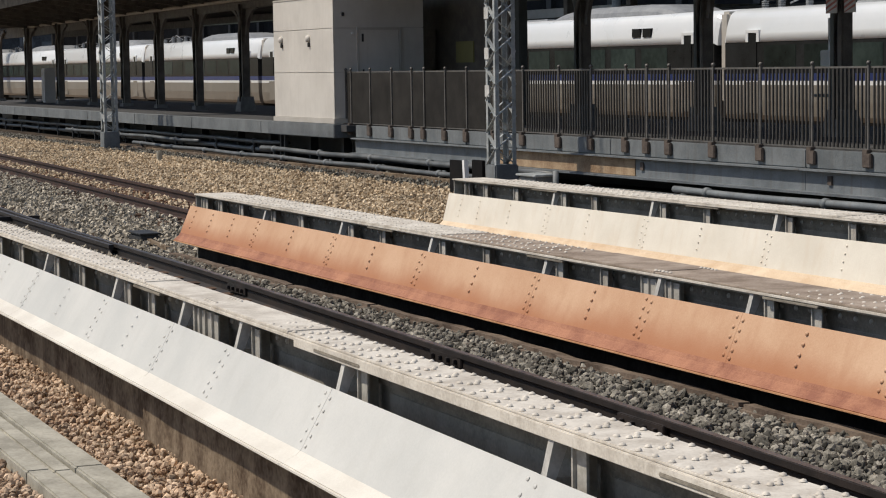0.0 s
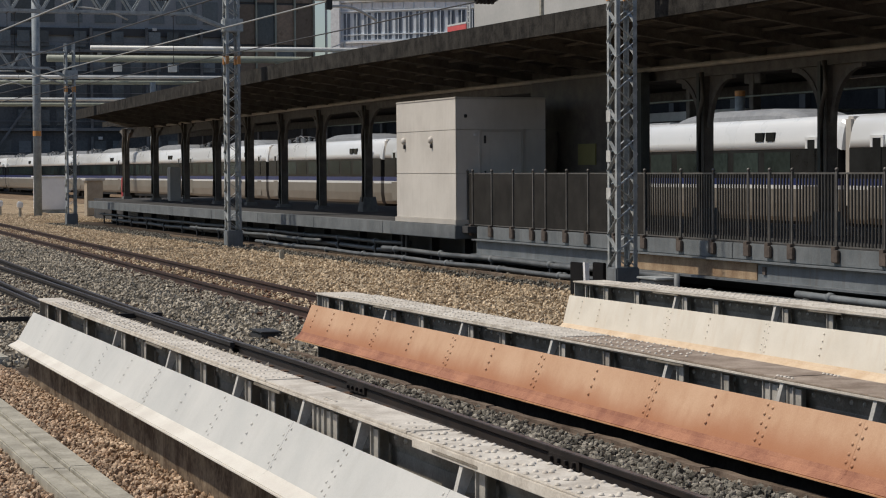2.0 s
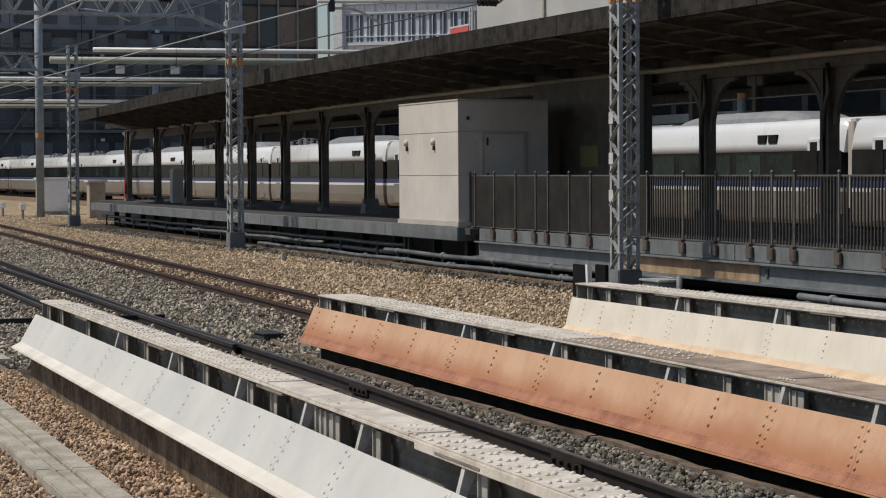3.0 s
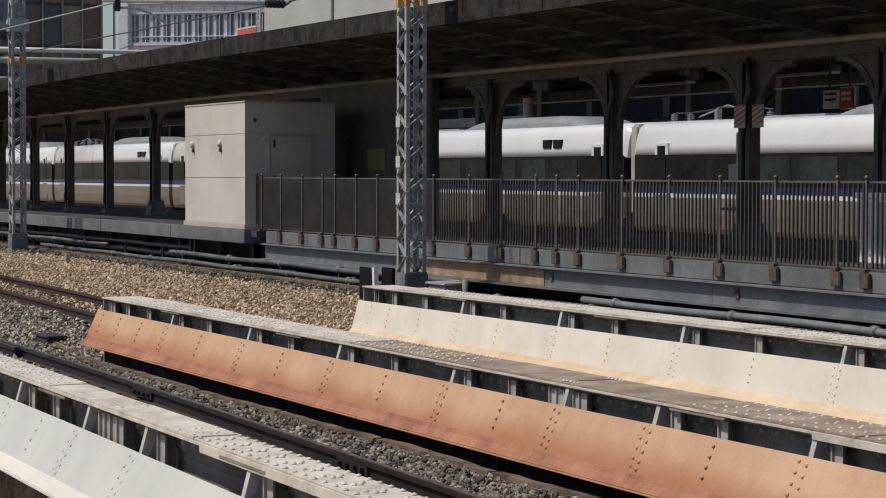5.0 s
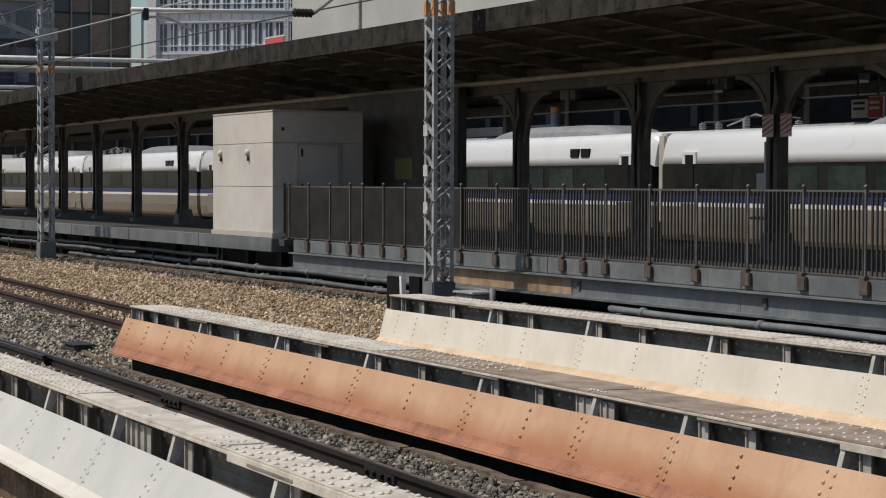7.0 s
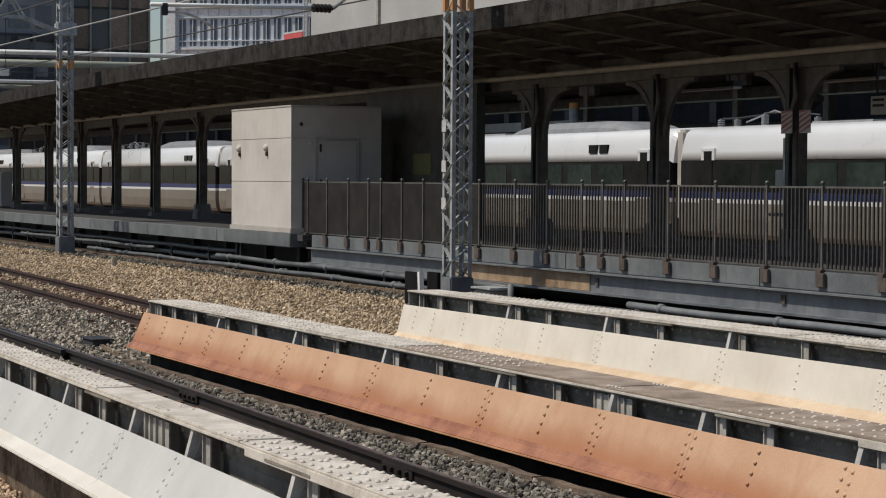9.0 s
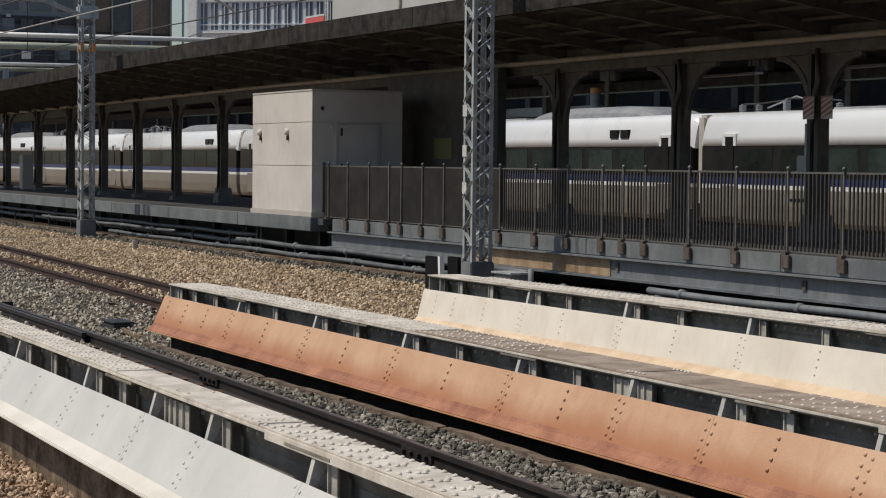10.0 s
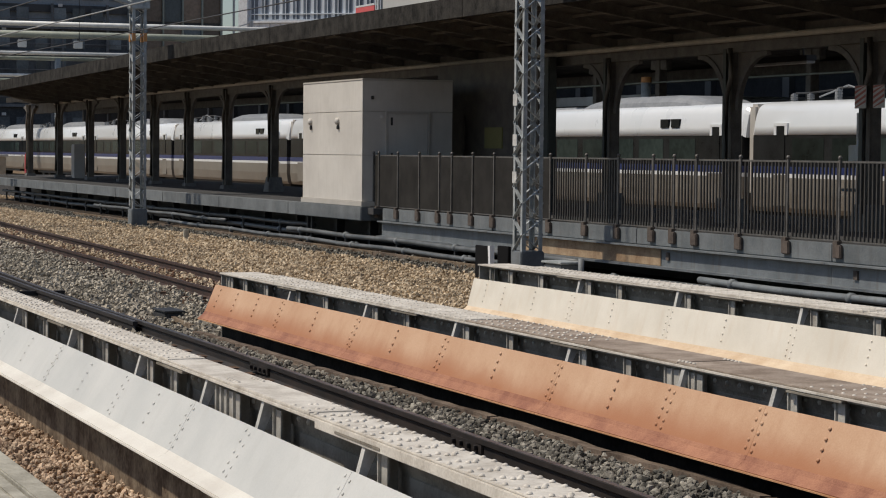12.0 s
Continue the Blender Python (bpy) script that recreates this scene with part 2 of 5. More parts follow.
BEIGEBLD = mat("beige_tower_cladding", (0.40, 0.40, 0.39), (0.48, 0.475, 0.46), 0.7, 0, 0.15, 4, 0.05)
REDSIGN = plain("red_sign_face", (0.60, 0.11, 0.11), 0.5)
WHITEPIPE = plain("white_gantry_tube", (0.68, 0.70, 0.69), 0.45)
GREYPIPE = mat("greenish_gantry_tube", (0.22, 0.25, 0.22), (0.33, 0.36, 0.31), 0.6, 0, 0.5, 10, 0.1)
WIRE = plain("dark_cable", (0.05, 0.05, 0.052), 0.6)
WIRE_L = plain("pale_cable", (0.33, 0.34, 0.34), 0.5)
PIPE = mat("dark_service_pipe", (0.07, 0.077, 0.081), (0.145, 0.152, 0.157), 0.5, 0.1, 2, 40, 0.1)
CABINET = mat("white_lineside_cabinet", (0.78, 0.79, 0.80), (0.85, 0.86, 0.87), 0.5, 0, 2, 30, 0.05)
BLACK = mat("matt_black", (0.006, 0.006, 0.007), (0.012, 0.012, 0.013), 0.95, 0, 2, 40, 0.05)
STRIPE_R = plain("hazard_red", (0.30, 0.09, 0.07), 0.6)
STRIPE_W = plain("hazard_white", (0.42, 0.40, 0.37), 0.6)
SIGNRED = plain("sign_red", (0.42, 0.03, 0.04), 0.5)
SIGNWHITE = plain("sign_white", (0.62, 0.61, 0.60), 0.5)
POSTBLUE = mat("blue_grey_post", (0.20, 0.24, 0.27), (0.33, 0.37, 0.40), 0.6, 0, 3, 40, 0.1)


# ---- building helpers ----
def part(name, bm, material, parent=None, label="", smooth=False):
    me = bpy.data.meshes.new(name)
    bm.normal_update()
    bm.to_mesh(me)
    bm.free()
    me.materials.append(material)
    if smooth:
        me.shade_smooth()
    ob = new(name, me)
    ob.parent = parent
    return tagged(ob, label)


def thing(name, label, category, group="", kind="", at=(0, 0, 0)):
    ob = new(name)
    ob.location = at
    ob.empty_display_size = 0.2
    return tagged(ob, label, category, group, kind)


def block(bm, x0, x1, y0, y1, z0, z1, bevel=0.0):
    r = bmesh.ops.create_cube(bm, size=1.0)
    for v in r["verts"]:
        v.co = Vector(((x0 + x1) / 2 + v.co.x * (x1 - x0), (y0 + y1) / 2 + v.co.y * (y1 - y0), (z0 + z1) / 2 + v.co.z * (z1 - z0)))
    if bevel:
        edges = list({e for v in r["verts"] for e in v.link_edges})
        bmesh.ops.bevel(bm, geom=edges, offset=bevel, segments=2, affect="EDGES")
    return bm


def cuboid(*a, bevel=0.0):
    return block(bmesh.new(), *a, bevel=bevel)


def bar(bm, p, q, w, h=None, up=(0, 0, 1)):
    """A rectangular bar from p to q."""
    h = h or w
    p, q = Vector(p), Vector(q)
    d = (q - p).normalized()
    s = d.cross(Vector(up))
    if s.length < 1e-4:
        s = d.cross(Vector((1, 0, 0)))
    s.normalize()
    u = s.cross(d)
    vs = [bm.verts.new(c + s * w / 2 * i + u * h / 2 * j) for c in (p, q) for i, j in ((-1, -1), (1, -1), (1, 1), (-1, 1))]
    for f in ((0, 1, 2, 3), (7, 6, 5, 4), (0, 4, 5, 1), (1, 5, 6, 2), (2, 6, 7, 3), (3, 7, 4, 0)):
        bm.faces.new([vs[i] for i in f])
    return bm


def rod(bm, pts, r, n=8):
    """A round rod through points."""
    rings = []
    pts = [Vector(p) for p in pts]
    for i, p in enumerate(pts):
        d = (pts[min(i + 1, len(pts) - 1)] - pts[max(i - 1, 0)]).normalized()
        s = d.cross(Vector((0, 0, 1)))
        if s.length < 1e-3:
            s = d.cross(Vector((1, 0, 0)))
        s.normalize()
        u = s.cross(d)
        rings.append([bm.verts.new(p + r * (math.cos(2 * math.pi * k / n) * s + math.sin(2 * math.pi * k / n) * u)) for k in range(n)])
    for a, b in zip(rings, rings[1:]):
        for k in range(n):
            bm.faces.new((a[k], a[(k + 1) % n], b[(k + 1) % n], b[k]))
    bm.faces.new(rings[0][::-1]), bm.faces.new(rings[-1])
    return bm


def sweep(profile, path, closed=True):
    """A (y, z) profile carried along a list of (x, dy, dz)."""
    bm = bmesh.new()
    rings = [[bm.verts.new((x, y + dy, z + dz)) for y, z in profile] for x, dy, dz in path]
    n = len(profile)
    for a, b in zip(rings, rings[1:]):
        for k in range(n if closed else n - 1):
            bm.faces.new((a[k], b[k], b[(k + 1) % n], a[(k + 1) % n]))
    if closed:
        bm.faces.new(rings[0]), bm.faces.new(rings[-1][::-1])
    bmesh.ops.recalc_face_normals(bm, faces=bm.faces)
    return bm


def sheet(mid, t):
    """A closed (y, z) profile of thickness t round an open middle line."""
    out, back = [], []
    for i, (y, z) in enumerate(mid):
        a, b = mid[max(i - 1, 0)], mid[min(i + 1, len(mid) - 1)]
        l = math.hypot(b[0] - a[0], b[1] - a[1])
        ny, nz = -(b[1] - a[1]) / l, (b[0] - a[0]) / l
        out.append((y + ny * t / 2, z + nz * t / 2))
        back.append((y - ny * t / 2, z - nz * t / 2))
    return out + back[::-1]


def rivets(name, places, r, h, material, parent, label="", normal=(0, 0, 1)):
    """Many small round heads in one mesh."""
    nrm = Vector(normal).normalized()
    s = nrm.cross(Vector((1, 0, 0.01))).normalized()
    u = nrm.cross(s)
    vs, fs = [], []
    for p in places:
        p = Vector(p) - nrm * 0.002
        b = len(vs)
        for rr, hh in ((1.0, 0.0), (0.8, 0.6)):
            for k in range(7):
                a = 2 * math.pi * k / 7
                vs.append(p + r * rr * (math.cos(a) * s + math.sin(a) * u) + nrm * h * hh)
        vs.append(p + nrm * h)
        for k in range(7):
            j = (k + 1) % 7
            fs.append((b + k, b + j, b + 7 + j, b + 7 + k))
            fs.append((b + 7 + k, b + 7 + j, b + 14))
    me = bpy.data.meshes.new(name)
    me.from_pydata([tuple(v) for v in vs], [], fs)
    me.materials.append(material)
    me.shade_smooth()
    ob = new(name, me)
    ob.parent = parent
    return tagged(ob, label, kind="stuff")


def settle(ob, at):
    """Moves a thing's origin to its base, its parts staying where they are."""
    ob.location = at
    for c in ob.children:
        c.matrix_parent_inverse = Matrix.Translation(-Vector(at))
    return ob


# ---- ground ----
def track_1(x):   # far rail of the near track
    if x > -17:
        return 6.31 - 0.05 * (x + 17)
    return 6.31 + 0.022 * (-17 - x) + 0.024 * max(0.0, -30 - x)


def track_2(x):   # far rail of the second track
    return 9.70 + 0.051 * max(0.0, -23.5 - x)


def edge(x):      # how far the old platform bends away from straight
    return 0.7 * (max(0.0, -45 - x) / 47) ** 2


bm = bmesh.new()
bmesh.ops.create_grid(bm, x_segments=2, y_segments=2, size=1600)
ground = part("ground", bm, BED, None, "brown ballast and dirt of a railway yard")
ground.location = (0, 0, -0.2)
tagged(ground, category="ground", kind="structure")


def stones(name, label, material, area, density, size, z, height, keep=lambda x, y: True, faces=20, seed=1):
    """A bed of loose broken stones, each its own rough lump."""
    rng = np.random.default_rng(seed)
    x0, x1, y0, y1 = area
    n = int((x1 - x0) * (y1 - y0) * density)
    px, py = rng.uniform(x0, x1, n), rng.uniform(y0, y1, n)
    ok = np.array([keep(a, b) for a, b in zip(px, py)])
    px, py = px[ok], py[ok]
    n = len(px)
    if faces == 20:
        b2 = bmesh.new()
        bmesh.ops.create_icosphere(b2, subdivisions=1, radius=1.0)
        base = np.array([v.co[:] for v in b2.verts])
        tri = np.array([[v.index for v in f.verts] for f in b2.faces])
        b2.free()
    else:
        base = np.array([(1, 0, 0), (0, 1, 0), (-1, 0, 0), (0, -1, 0), (0, 0, 1), (0, 0, -1)], float)
        tri = np.array([(0, 1, 4), (1, 2, 4), (2, 3, 4), (3, 0, 4), (1, 0, 5), (2, 1, 5), (3, 2, 5), (0, 3, 5)])
    k = len(base)
    s = size * rng.uniform(0.55, 1.25, n)
    v = base[None] * rng.uniform(0.62, 1.15, (n, k, 1))
    v = v * rng.uniform(0.6, 1.15, (n, 1, 3))
    q = rng.normal(size=(n, 4))
    q /= np.linalg.norm(q, axis=1, keepdims=True)
    w, a, b, c = q.T
    rot = np.stack([1 - 2 * (b * b + c * c), 2 * (a * b - c * w), 2 * (a * c + b * w), 2 * (a * b + c * w), 1 - 2 * (a * a + c * c), 2 * (b * c - a * w),
                    2 * (a * c - b * w), 2 * (b * c + a * w), 1 - 2 * (a * a + b * b)], 1).reshape(n, 3, 3)
    v = np.einsum("nij,nkj->nki", rot, v) * s[:, None, None] / 2
    v += np.stack([px, py, z + height * rng.uniform(-0.5, 0.5, n)], 1)[:, None]
    f = (tri[None] + (np.arange(n) * k)[:, None, None]).reshape(-1, 3)
    me = bpy.data.meshes.new(name)
    me.from_pydata(v.reshape(-1, 3).tolist(), [], f.tolist())
    me.materials.append(material)
    return tagged(new(name, me), label, "ballast", kind="stuff")


def bed(name, label, material, pts, z):
    b = bmesh.new()
    b.faces.new([b.verts.new((x, y, z)) for x, y in pts])
    return tagged(part(name, b, material, None, label), category="ground", kind="structure")


bed("pavement", "dark dirty ballast bed under the near tracks", SOIL, [(-24, 3.5), (8, 3.5), (8, 16.5), (-24, 16.5)], -0.17)


# ---- tracks ----
def track(name, label, far_rail, x0, x1, material, head, z=0.0, sleepers=True):
    t = thing(name, label, "railway track", kind="structure")
    xs = np.linspace(x0, x1, 14)
    prof = [(-0.0325, 0), (0.0325, 0), (0.0325, -0.035), (0.008, -0.05), (0.008, -0.125), (0.06, -0.15), (-0.06, -0.15), (-0.008, -0.125), (-0.008, -0.05), (-0.0325, -0.035)]
    for g in (0, -1.067):
        r = part("rail", sweep(prof, [(x, far_rail(x) + g, z - 0.003) for x in xs]), material, t)
        part("rail_head", sweep([(-0.024, 0.002), (0.024, 0.002), (0.024, -0.004), (-0.024, -0.004)], [(x, far_rail(x) + g, z) for x in xs]), head, r, "worn shiny running surface")
    if sleepers:
        b0 = cuboid(-0.11, 0.11, -1.05, 1.05, -0.14, 0.0, bevel=0.012)
        first = part("sleeper", b0, SLEEPER, t)
        n = int((x1 - x0) / 0.62)
        for i in range(min(n, 150)):
            x = x1 - 0.3 - i * 0.62
            s = first if i == 0 else new("sleeper", first.data)
            s.parent = t
            s.location = (x, far_rail(x) - 0.53, z - 0.135)
    return t


track("railway_track", "near railway track with dark worn rails", track_1, -110, 6, RAIL, RAIL_TOP)
track("railway_track", "second railway track with red rusty rails on old sleepers", track_2, -115, 6, RAIL_RED, RAIL_RED)
track("railway_track", "far railway track beside the platform", lambda x: 27.0, -120, -10, RAIL, RAIL_TOP, sleepers=False)
track("railway_track", "far railway track under the standing train", lambda x: 32.3 + 0.0147 * (-46 - x), -240, -10, RAIL, RAIL_TOP, sleepers=False)


# ---- plate girders with shield plates ----
def girder(x0, x1, yn, yf, zf, sheet_mid, lip_mid, cols, sheet_mats, joint, label, bare, dirty=(), skew=0.0, thick=-9.6, head_size=(0.014, 0.009), sag=lambda x: 0.0):
    """A riveted plate girder with a shield of plates on its near side, which sags by sag(x)."""
    g = thing("plate_girder", label, "bridge girder", "plate girders of the bridge")
    face, lip_m, edge_m = sheet_mats
    ym = yn + 0.15
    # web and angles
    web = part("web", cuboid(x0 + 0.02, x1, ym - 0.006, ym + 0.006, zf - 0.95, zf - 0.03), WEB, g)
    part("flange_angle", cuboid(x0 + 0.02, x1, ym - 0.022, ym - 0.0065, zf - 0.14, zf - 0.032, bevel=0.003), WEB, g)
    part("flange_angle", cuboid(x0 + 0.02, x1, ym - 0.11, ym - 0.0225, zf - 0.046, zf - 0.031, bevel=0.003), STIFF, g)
    # flange: a base plate and cover plates in lengths
    part("flange_plate", cuboid(x0, x1, yn, yf, zf - 0.03, zf - 0.012, bevel=0.003), FLANGE, g, "weathered white flange plate")
    part("edge_plate", cuboid(thick, x1, yn - 0.003, yn + 0.1, zf - 0.06, zf - 0.0125, bevel=0.003), FLANGE, g, "thick laminated flange edge")
    cuts = [x0 + 0.9] + [x for x in joint] + [x1]
    for i, (a, b) in enumerate(zip(cuts, cuts[1:])):
        dirt = any(d0 < (a + b) / 2 < d1 for d0, d1 in dirty)
        part("cover_plate", cuboid(a + 0.004, b - 0.004, yn + 0.006, yf - 0.006, zf - 0.0115, zf + (0.004 if i % 2 else 0.0), bevel=0.003), FLANGE_D if dirt else FLANGE, g)
    # rows of heads on the flange, left out round the joints
    spots = []
    wide = yf - yn
    rows = (0.10, 0.34, 0.66, 0.90)
    x = x0 + 1.0
    k = 0
    while x < min(x1, 2):
        if not any(a < x < b for a, b in bare):
            for j, f in enumerate(rows):
                if (j in (0, 3)) or k % 2 == 0:
                    spots.append((x + (0.0 if j in (0, 3) else 0.07), yn + f * wide, zf + 0.004))
                else:
                    spots.append((x, yn + (f + (0.1 if j == 1 else -0.1)) * wide, zf + 0.004))
        x += 0.115
        k += 1
    for jx in bare:
        for q in range(5):
            spots.append(((jx[0] + jx[1]) / 2 + 0.05 * q, yn + 0.05, zf + 0.006))
            spots.append(((jx[0] + jx[1]) / 2 + 0.05 * q, yf - 0.06, zf + 0.006))
    rivets("flange_rivets", spots, 0.0135, 0.010, FLANGE, g, "rows of domed rivets")
    rivets("angle_rivets", [(a, ym - 0.022, zf - 0.095) for a in np.arange(x0 + 0.1, min(x1, 2), 0.16)], 0.019, 0.018, STIFF, g, "row of rivets", normal=(0, -1, 0))
    # splice plates under the flange edge
    for a in np.arange(x0 + 2.2, min(x1, 0), 3.4):
        part("splice_strip", cuboid(a, a + 0.62, yn - 0.006, yn + 0.08, zf - 0.050, zf - 0.034, bevel=0.003), WEB, g)
    # stiffeners on the web
    sy = ym - 0.0225
    first = part("stiffener", block(block(bmesh.new(), -0.006, 0.006, yn + 0.03, sy, zf - 0.45, zf - 0.05), 0.0065, 0.085, yn + 0.045, yn + 0.055, zf - 0.45, zf - 0.06), STIFF, g)
    xs = [x0 + 0.3] + [c + (0.14 if kind == "p" else -0.1) for c, kind in cols]
    for jx in bare:
        m = (jx[0] + jx[1]) / 2
        xs += [m - 0.18, m - 0.08, m + 0.03, m + 0.16]
    for i, a in enumerate(xs):
        s = first if i == 0 else new("stiffener", first.data)
        s.parent = g
        s.location = (a, 0, 0)
    # lower panels between stiffeners
    for a, b in zip(sorted(xs), sorted(xs)[1:]):
        if b - a > 0.4:
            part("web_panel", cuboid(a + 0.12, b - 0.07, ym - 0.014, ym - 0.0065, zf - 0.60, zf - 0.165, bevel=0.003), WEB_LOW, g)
    # shield plates, lips and brackets
    seams = [x0] + [c for c, kind in cols if kind == "p"] + [x1]
    dy = sheet_mid[-1][0] - sheet_mid[0][0]
    dz = sheet_mid[-1][1] - sheet_mid[0][1]
    nrm = Vector((0, -dz, dy)).normalized()
    if nrm.y > 0:
        nrm = -nrm
    for i, (a, b) in enumerate(zip(seams, seams[1:])):
        o = 0.0015 * (i % 2)
        pl = part("shield_plate", sweep(sheet([(y - o, z) for y, z in sheet_mid], 0.008), [(a, 0, sag(a)), ((a + b) / 2, 0.004, sag((a + b) / 2) - 0.002), (b + 0.012, 0, sag(b))]), face, g, smooth=False)
        lp = part("lip", sweep(sheet([(y - o, z) for y, z in lip_mid], 0.009), [(a, 0, sag(a)), (b + 0.010, 0, sag(b))]), lip_m, g)
        y1, z1 = lip_mid[-1]
        part("lip_edge", sweep([(y1 - 0.012 - o, z1 - 0.011), (y1 - 0.012 - o, z1 - 0.002), (y1 + 0.012 - o, z1 - 0.002), (y1 + 0.012 - o, z1 - 0.011)], [(a, 0, sag(a)), (b - 0.003, 0, sag(b))]), edge_m, lp)
    heads = []
    for c, kind in cols:
        for off in ((-0.035, 0.045) if kind == "p" else (0.0,)):
            for f in (0.16, 0.36, 0.56, 0.76) if kind == "s" else (0.10, 0.30, 0.50, 0.70, 0.86):
                ff = f + (0.05 if off > 0 else 0)
                heads.append(Vector((c + off, sheet_mid[0][0] + dy * ff, sheet_mid[0][1] + dz * ff + sag(c))) + nrm * 0.009)
        if kind == "p" or c in (cols[-1][0],):
            yt, zt = sheet_mid[0][0], sheet_mid[0][1] + sag(c)
            bk = bmesh.new()
            for v in bmesh.ops.create_cube(bk, size=1.0)["verts"]:
                top = v.co.z > 0
                v.co = Vector((c + 0.02 + 0.045 * v.co.x, (yn + 0.05 if top else yt + 0.02) + (0.07 if top else 0.035) * v.co.y, zf - 0.03 if top else zt - 0.06))
            part("knee_bracket", bk, BRACKET, g)
            part("bracket_plate", cuboid(c + 0.012, c + 0.022, yt + 0.03, sy - 0.02, zt - 0.3, zt - 0.02), STIFF, g)
    rivets("plate_rivets", heads, *head_size, face, g, "columns of rivets", normal=nrm)
    # end post
    part("end_plate", cuboid(x0, x0 + 0.018, yn + 0.02, yf - 0.02, zf - 0.93, zf - 0.032, bevel=0.002), STIFF, g)
    # the girder stands slightly askew to the platform
    at = Vector(((x0 + x1) / 2, (yn + yf) / 2 + skew * (x1 - x0) / 2, zf - 0.95))
    turn = pose(0, 0, 0, 0, 0, math.degrees(math.atan(skew)))
    g.matrix_basis = Matrix.Translation(at) @ turn
    for c in g.children:
        c.matrix_parent_inverse = Matrix.Translation((-(x0 + x1) / 2, -(yn + yf) / 2, -(zf - 0.95)))
    return g


G1_COLS = [(-20.5, "s"), (-19, "s"), (-17.42, "p"), (-16.32, "s"), (-15.28, "p"), (-14.23, "s"), (-13.2, "p"), (-12.37, "s"), (-11.62, "p"), (-10.52, "p"), (-8.94, "p"), (-6.75, "p"), (-4.76, "p"), (-2.82, "p"), (-0.93, "p")]
def plate_sag(x):
    return 0.016 if x < -12 else 0.016 - 0.0050 * (x + 12)


girder(-21.7, 6, 3.62, 3.87, 0.764, [(3.58, 0.593), (3.42, 0.318)], [(3.42, 0.318), (3.395, 0.298), (3.33, 0.272)], G1_COLS, (WHITE_A, WHITE_LIP, WHITE_LIP), [-16.6, -12.45, -11.17, -9.71],
       "riveted bridge girder with white painted shield plates", [(-12.45, -10.12)], skew=-0.019, head_size=(0.010, 0.0045), sag=plate_sag)
G2_COLS = [(-23.21, "s"), (-22.54, "s"), (-21.77, "s"), (-20.91, "p"), (-19.80, "s"), (-18.62, "p"), (-17.57, "s"), (-16.43, "p"), (-15.29, "s"), (-14.20, "p"), (-13.24, "s"), (-12.45, "p"), (-11.27, "p"),
           (-10.50, "s"), (-9.60, "p"), (-8.55, "s"), (-7.55, "p"), (-5.55, "p"), (-3.55, "p")]
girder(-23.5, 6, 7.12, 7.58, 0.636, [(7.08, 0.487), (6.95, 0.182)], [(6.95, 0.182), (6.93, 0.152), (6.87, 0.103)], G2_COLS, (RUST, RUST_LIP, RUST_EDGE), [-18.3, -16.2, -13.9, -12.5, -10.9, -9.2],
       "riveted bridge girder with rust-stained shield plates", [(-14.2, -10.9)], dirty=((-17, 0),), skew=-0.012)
G3_COLS = [(-23.39, "s"), (-22.87, "s"), (-22.04, "s"), (-21.08, "p"), (-20.12, "s"), (-18.89, "p"), (-17.80, "s"), (-16.60, "p"), (-15.37, "s"), (-14.18, "p"), (-12.92, "s"), (-11.82, "p"), (-9.62, "p"), (-7.32, "p")]
girder(-23.8, 6, 10.50, 10.93, 0.678, [(10.46, 0.492), (10.37, 0.155)], [(10.37, 0.155), (10.34, 0.125), (10.25, 0.082)], G3_COLS, (CREAM, CREAM_LIP, CREAM_LIP), [-19.0, -15.6, -12.0],
       "riveted bridge girder with cream-white shield plates", [], head_size=(0.011, 0.006), skew=0.007)

# supports, shade sheets and kerbs
ab = thing("abutment_wall", "grimy concrete wall under the white shield plates", "concrete wall", kind="structure")
for a, b, y in ((-21.6, -11.9, 3.50), (-11.85, 6.0, 3.44)):
    wb = cuboid(a, b, y, y + 0.22, -0.3, 0.235, bevel=0.025)
    bmesh.ops.subdivide_edges(wb, edges=[e for e in wb.edges if e.calc_length() > 3], cuts=30)
    for v in wb.verts:
        v.co.y += -0.019 * (v.co.x + 21.7) + 0.02 * noise.noise(v.co * 2.3)
        v.co.z += 0.012 * noise.noise(v.co * 3.1)
    part("wall_block", wb, CONC_D, ab)
settle(ab, (-10, 3.3, -0.3))
# Thin dark sheets added below the shield plates, standing for shade in the gap.
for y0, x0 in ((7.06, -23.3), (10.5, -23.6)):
    bw = thing("bearing_wall", "near-black sheet standing for the shade under the girder", "concrete wall", kind="structure")
    part("wall_block", cuboid(x0, 6, y0 + 0.03, y0 + 0.08, -0.3, 0.30, bevel=0.02), GAP_SHADE, bw)
led = thing("timber_kerb", "brown weathered timber kerb along the ballast", "kerb", kind="structure")
for i in range(14):
    a = -23.2 + i * 2.05
    kb0 = cuboid(a, a + 2.045, 6.67, 6.81, -0.19, -0.012, bevel=0.03)
    bmesh.ops.subdivide_edges(kb0, edges=[e for e in kb0.edges if e.calc_length() > 1], cuts=8)
    for v in kb0.verts:
        v.co.y += 0.05 * noise.noise(v.co * 0.8)
        v.co.z += 0.014 * noise.noise(v.co * 2.7)
    part("beam", kb0, LEDGE, led)
settle(led, (-10, 6.73, -0.19))
tr = thing("cable_trough", "pale concrete cable trough lying in brown ballast", "cable trough")
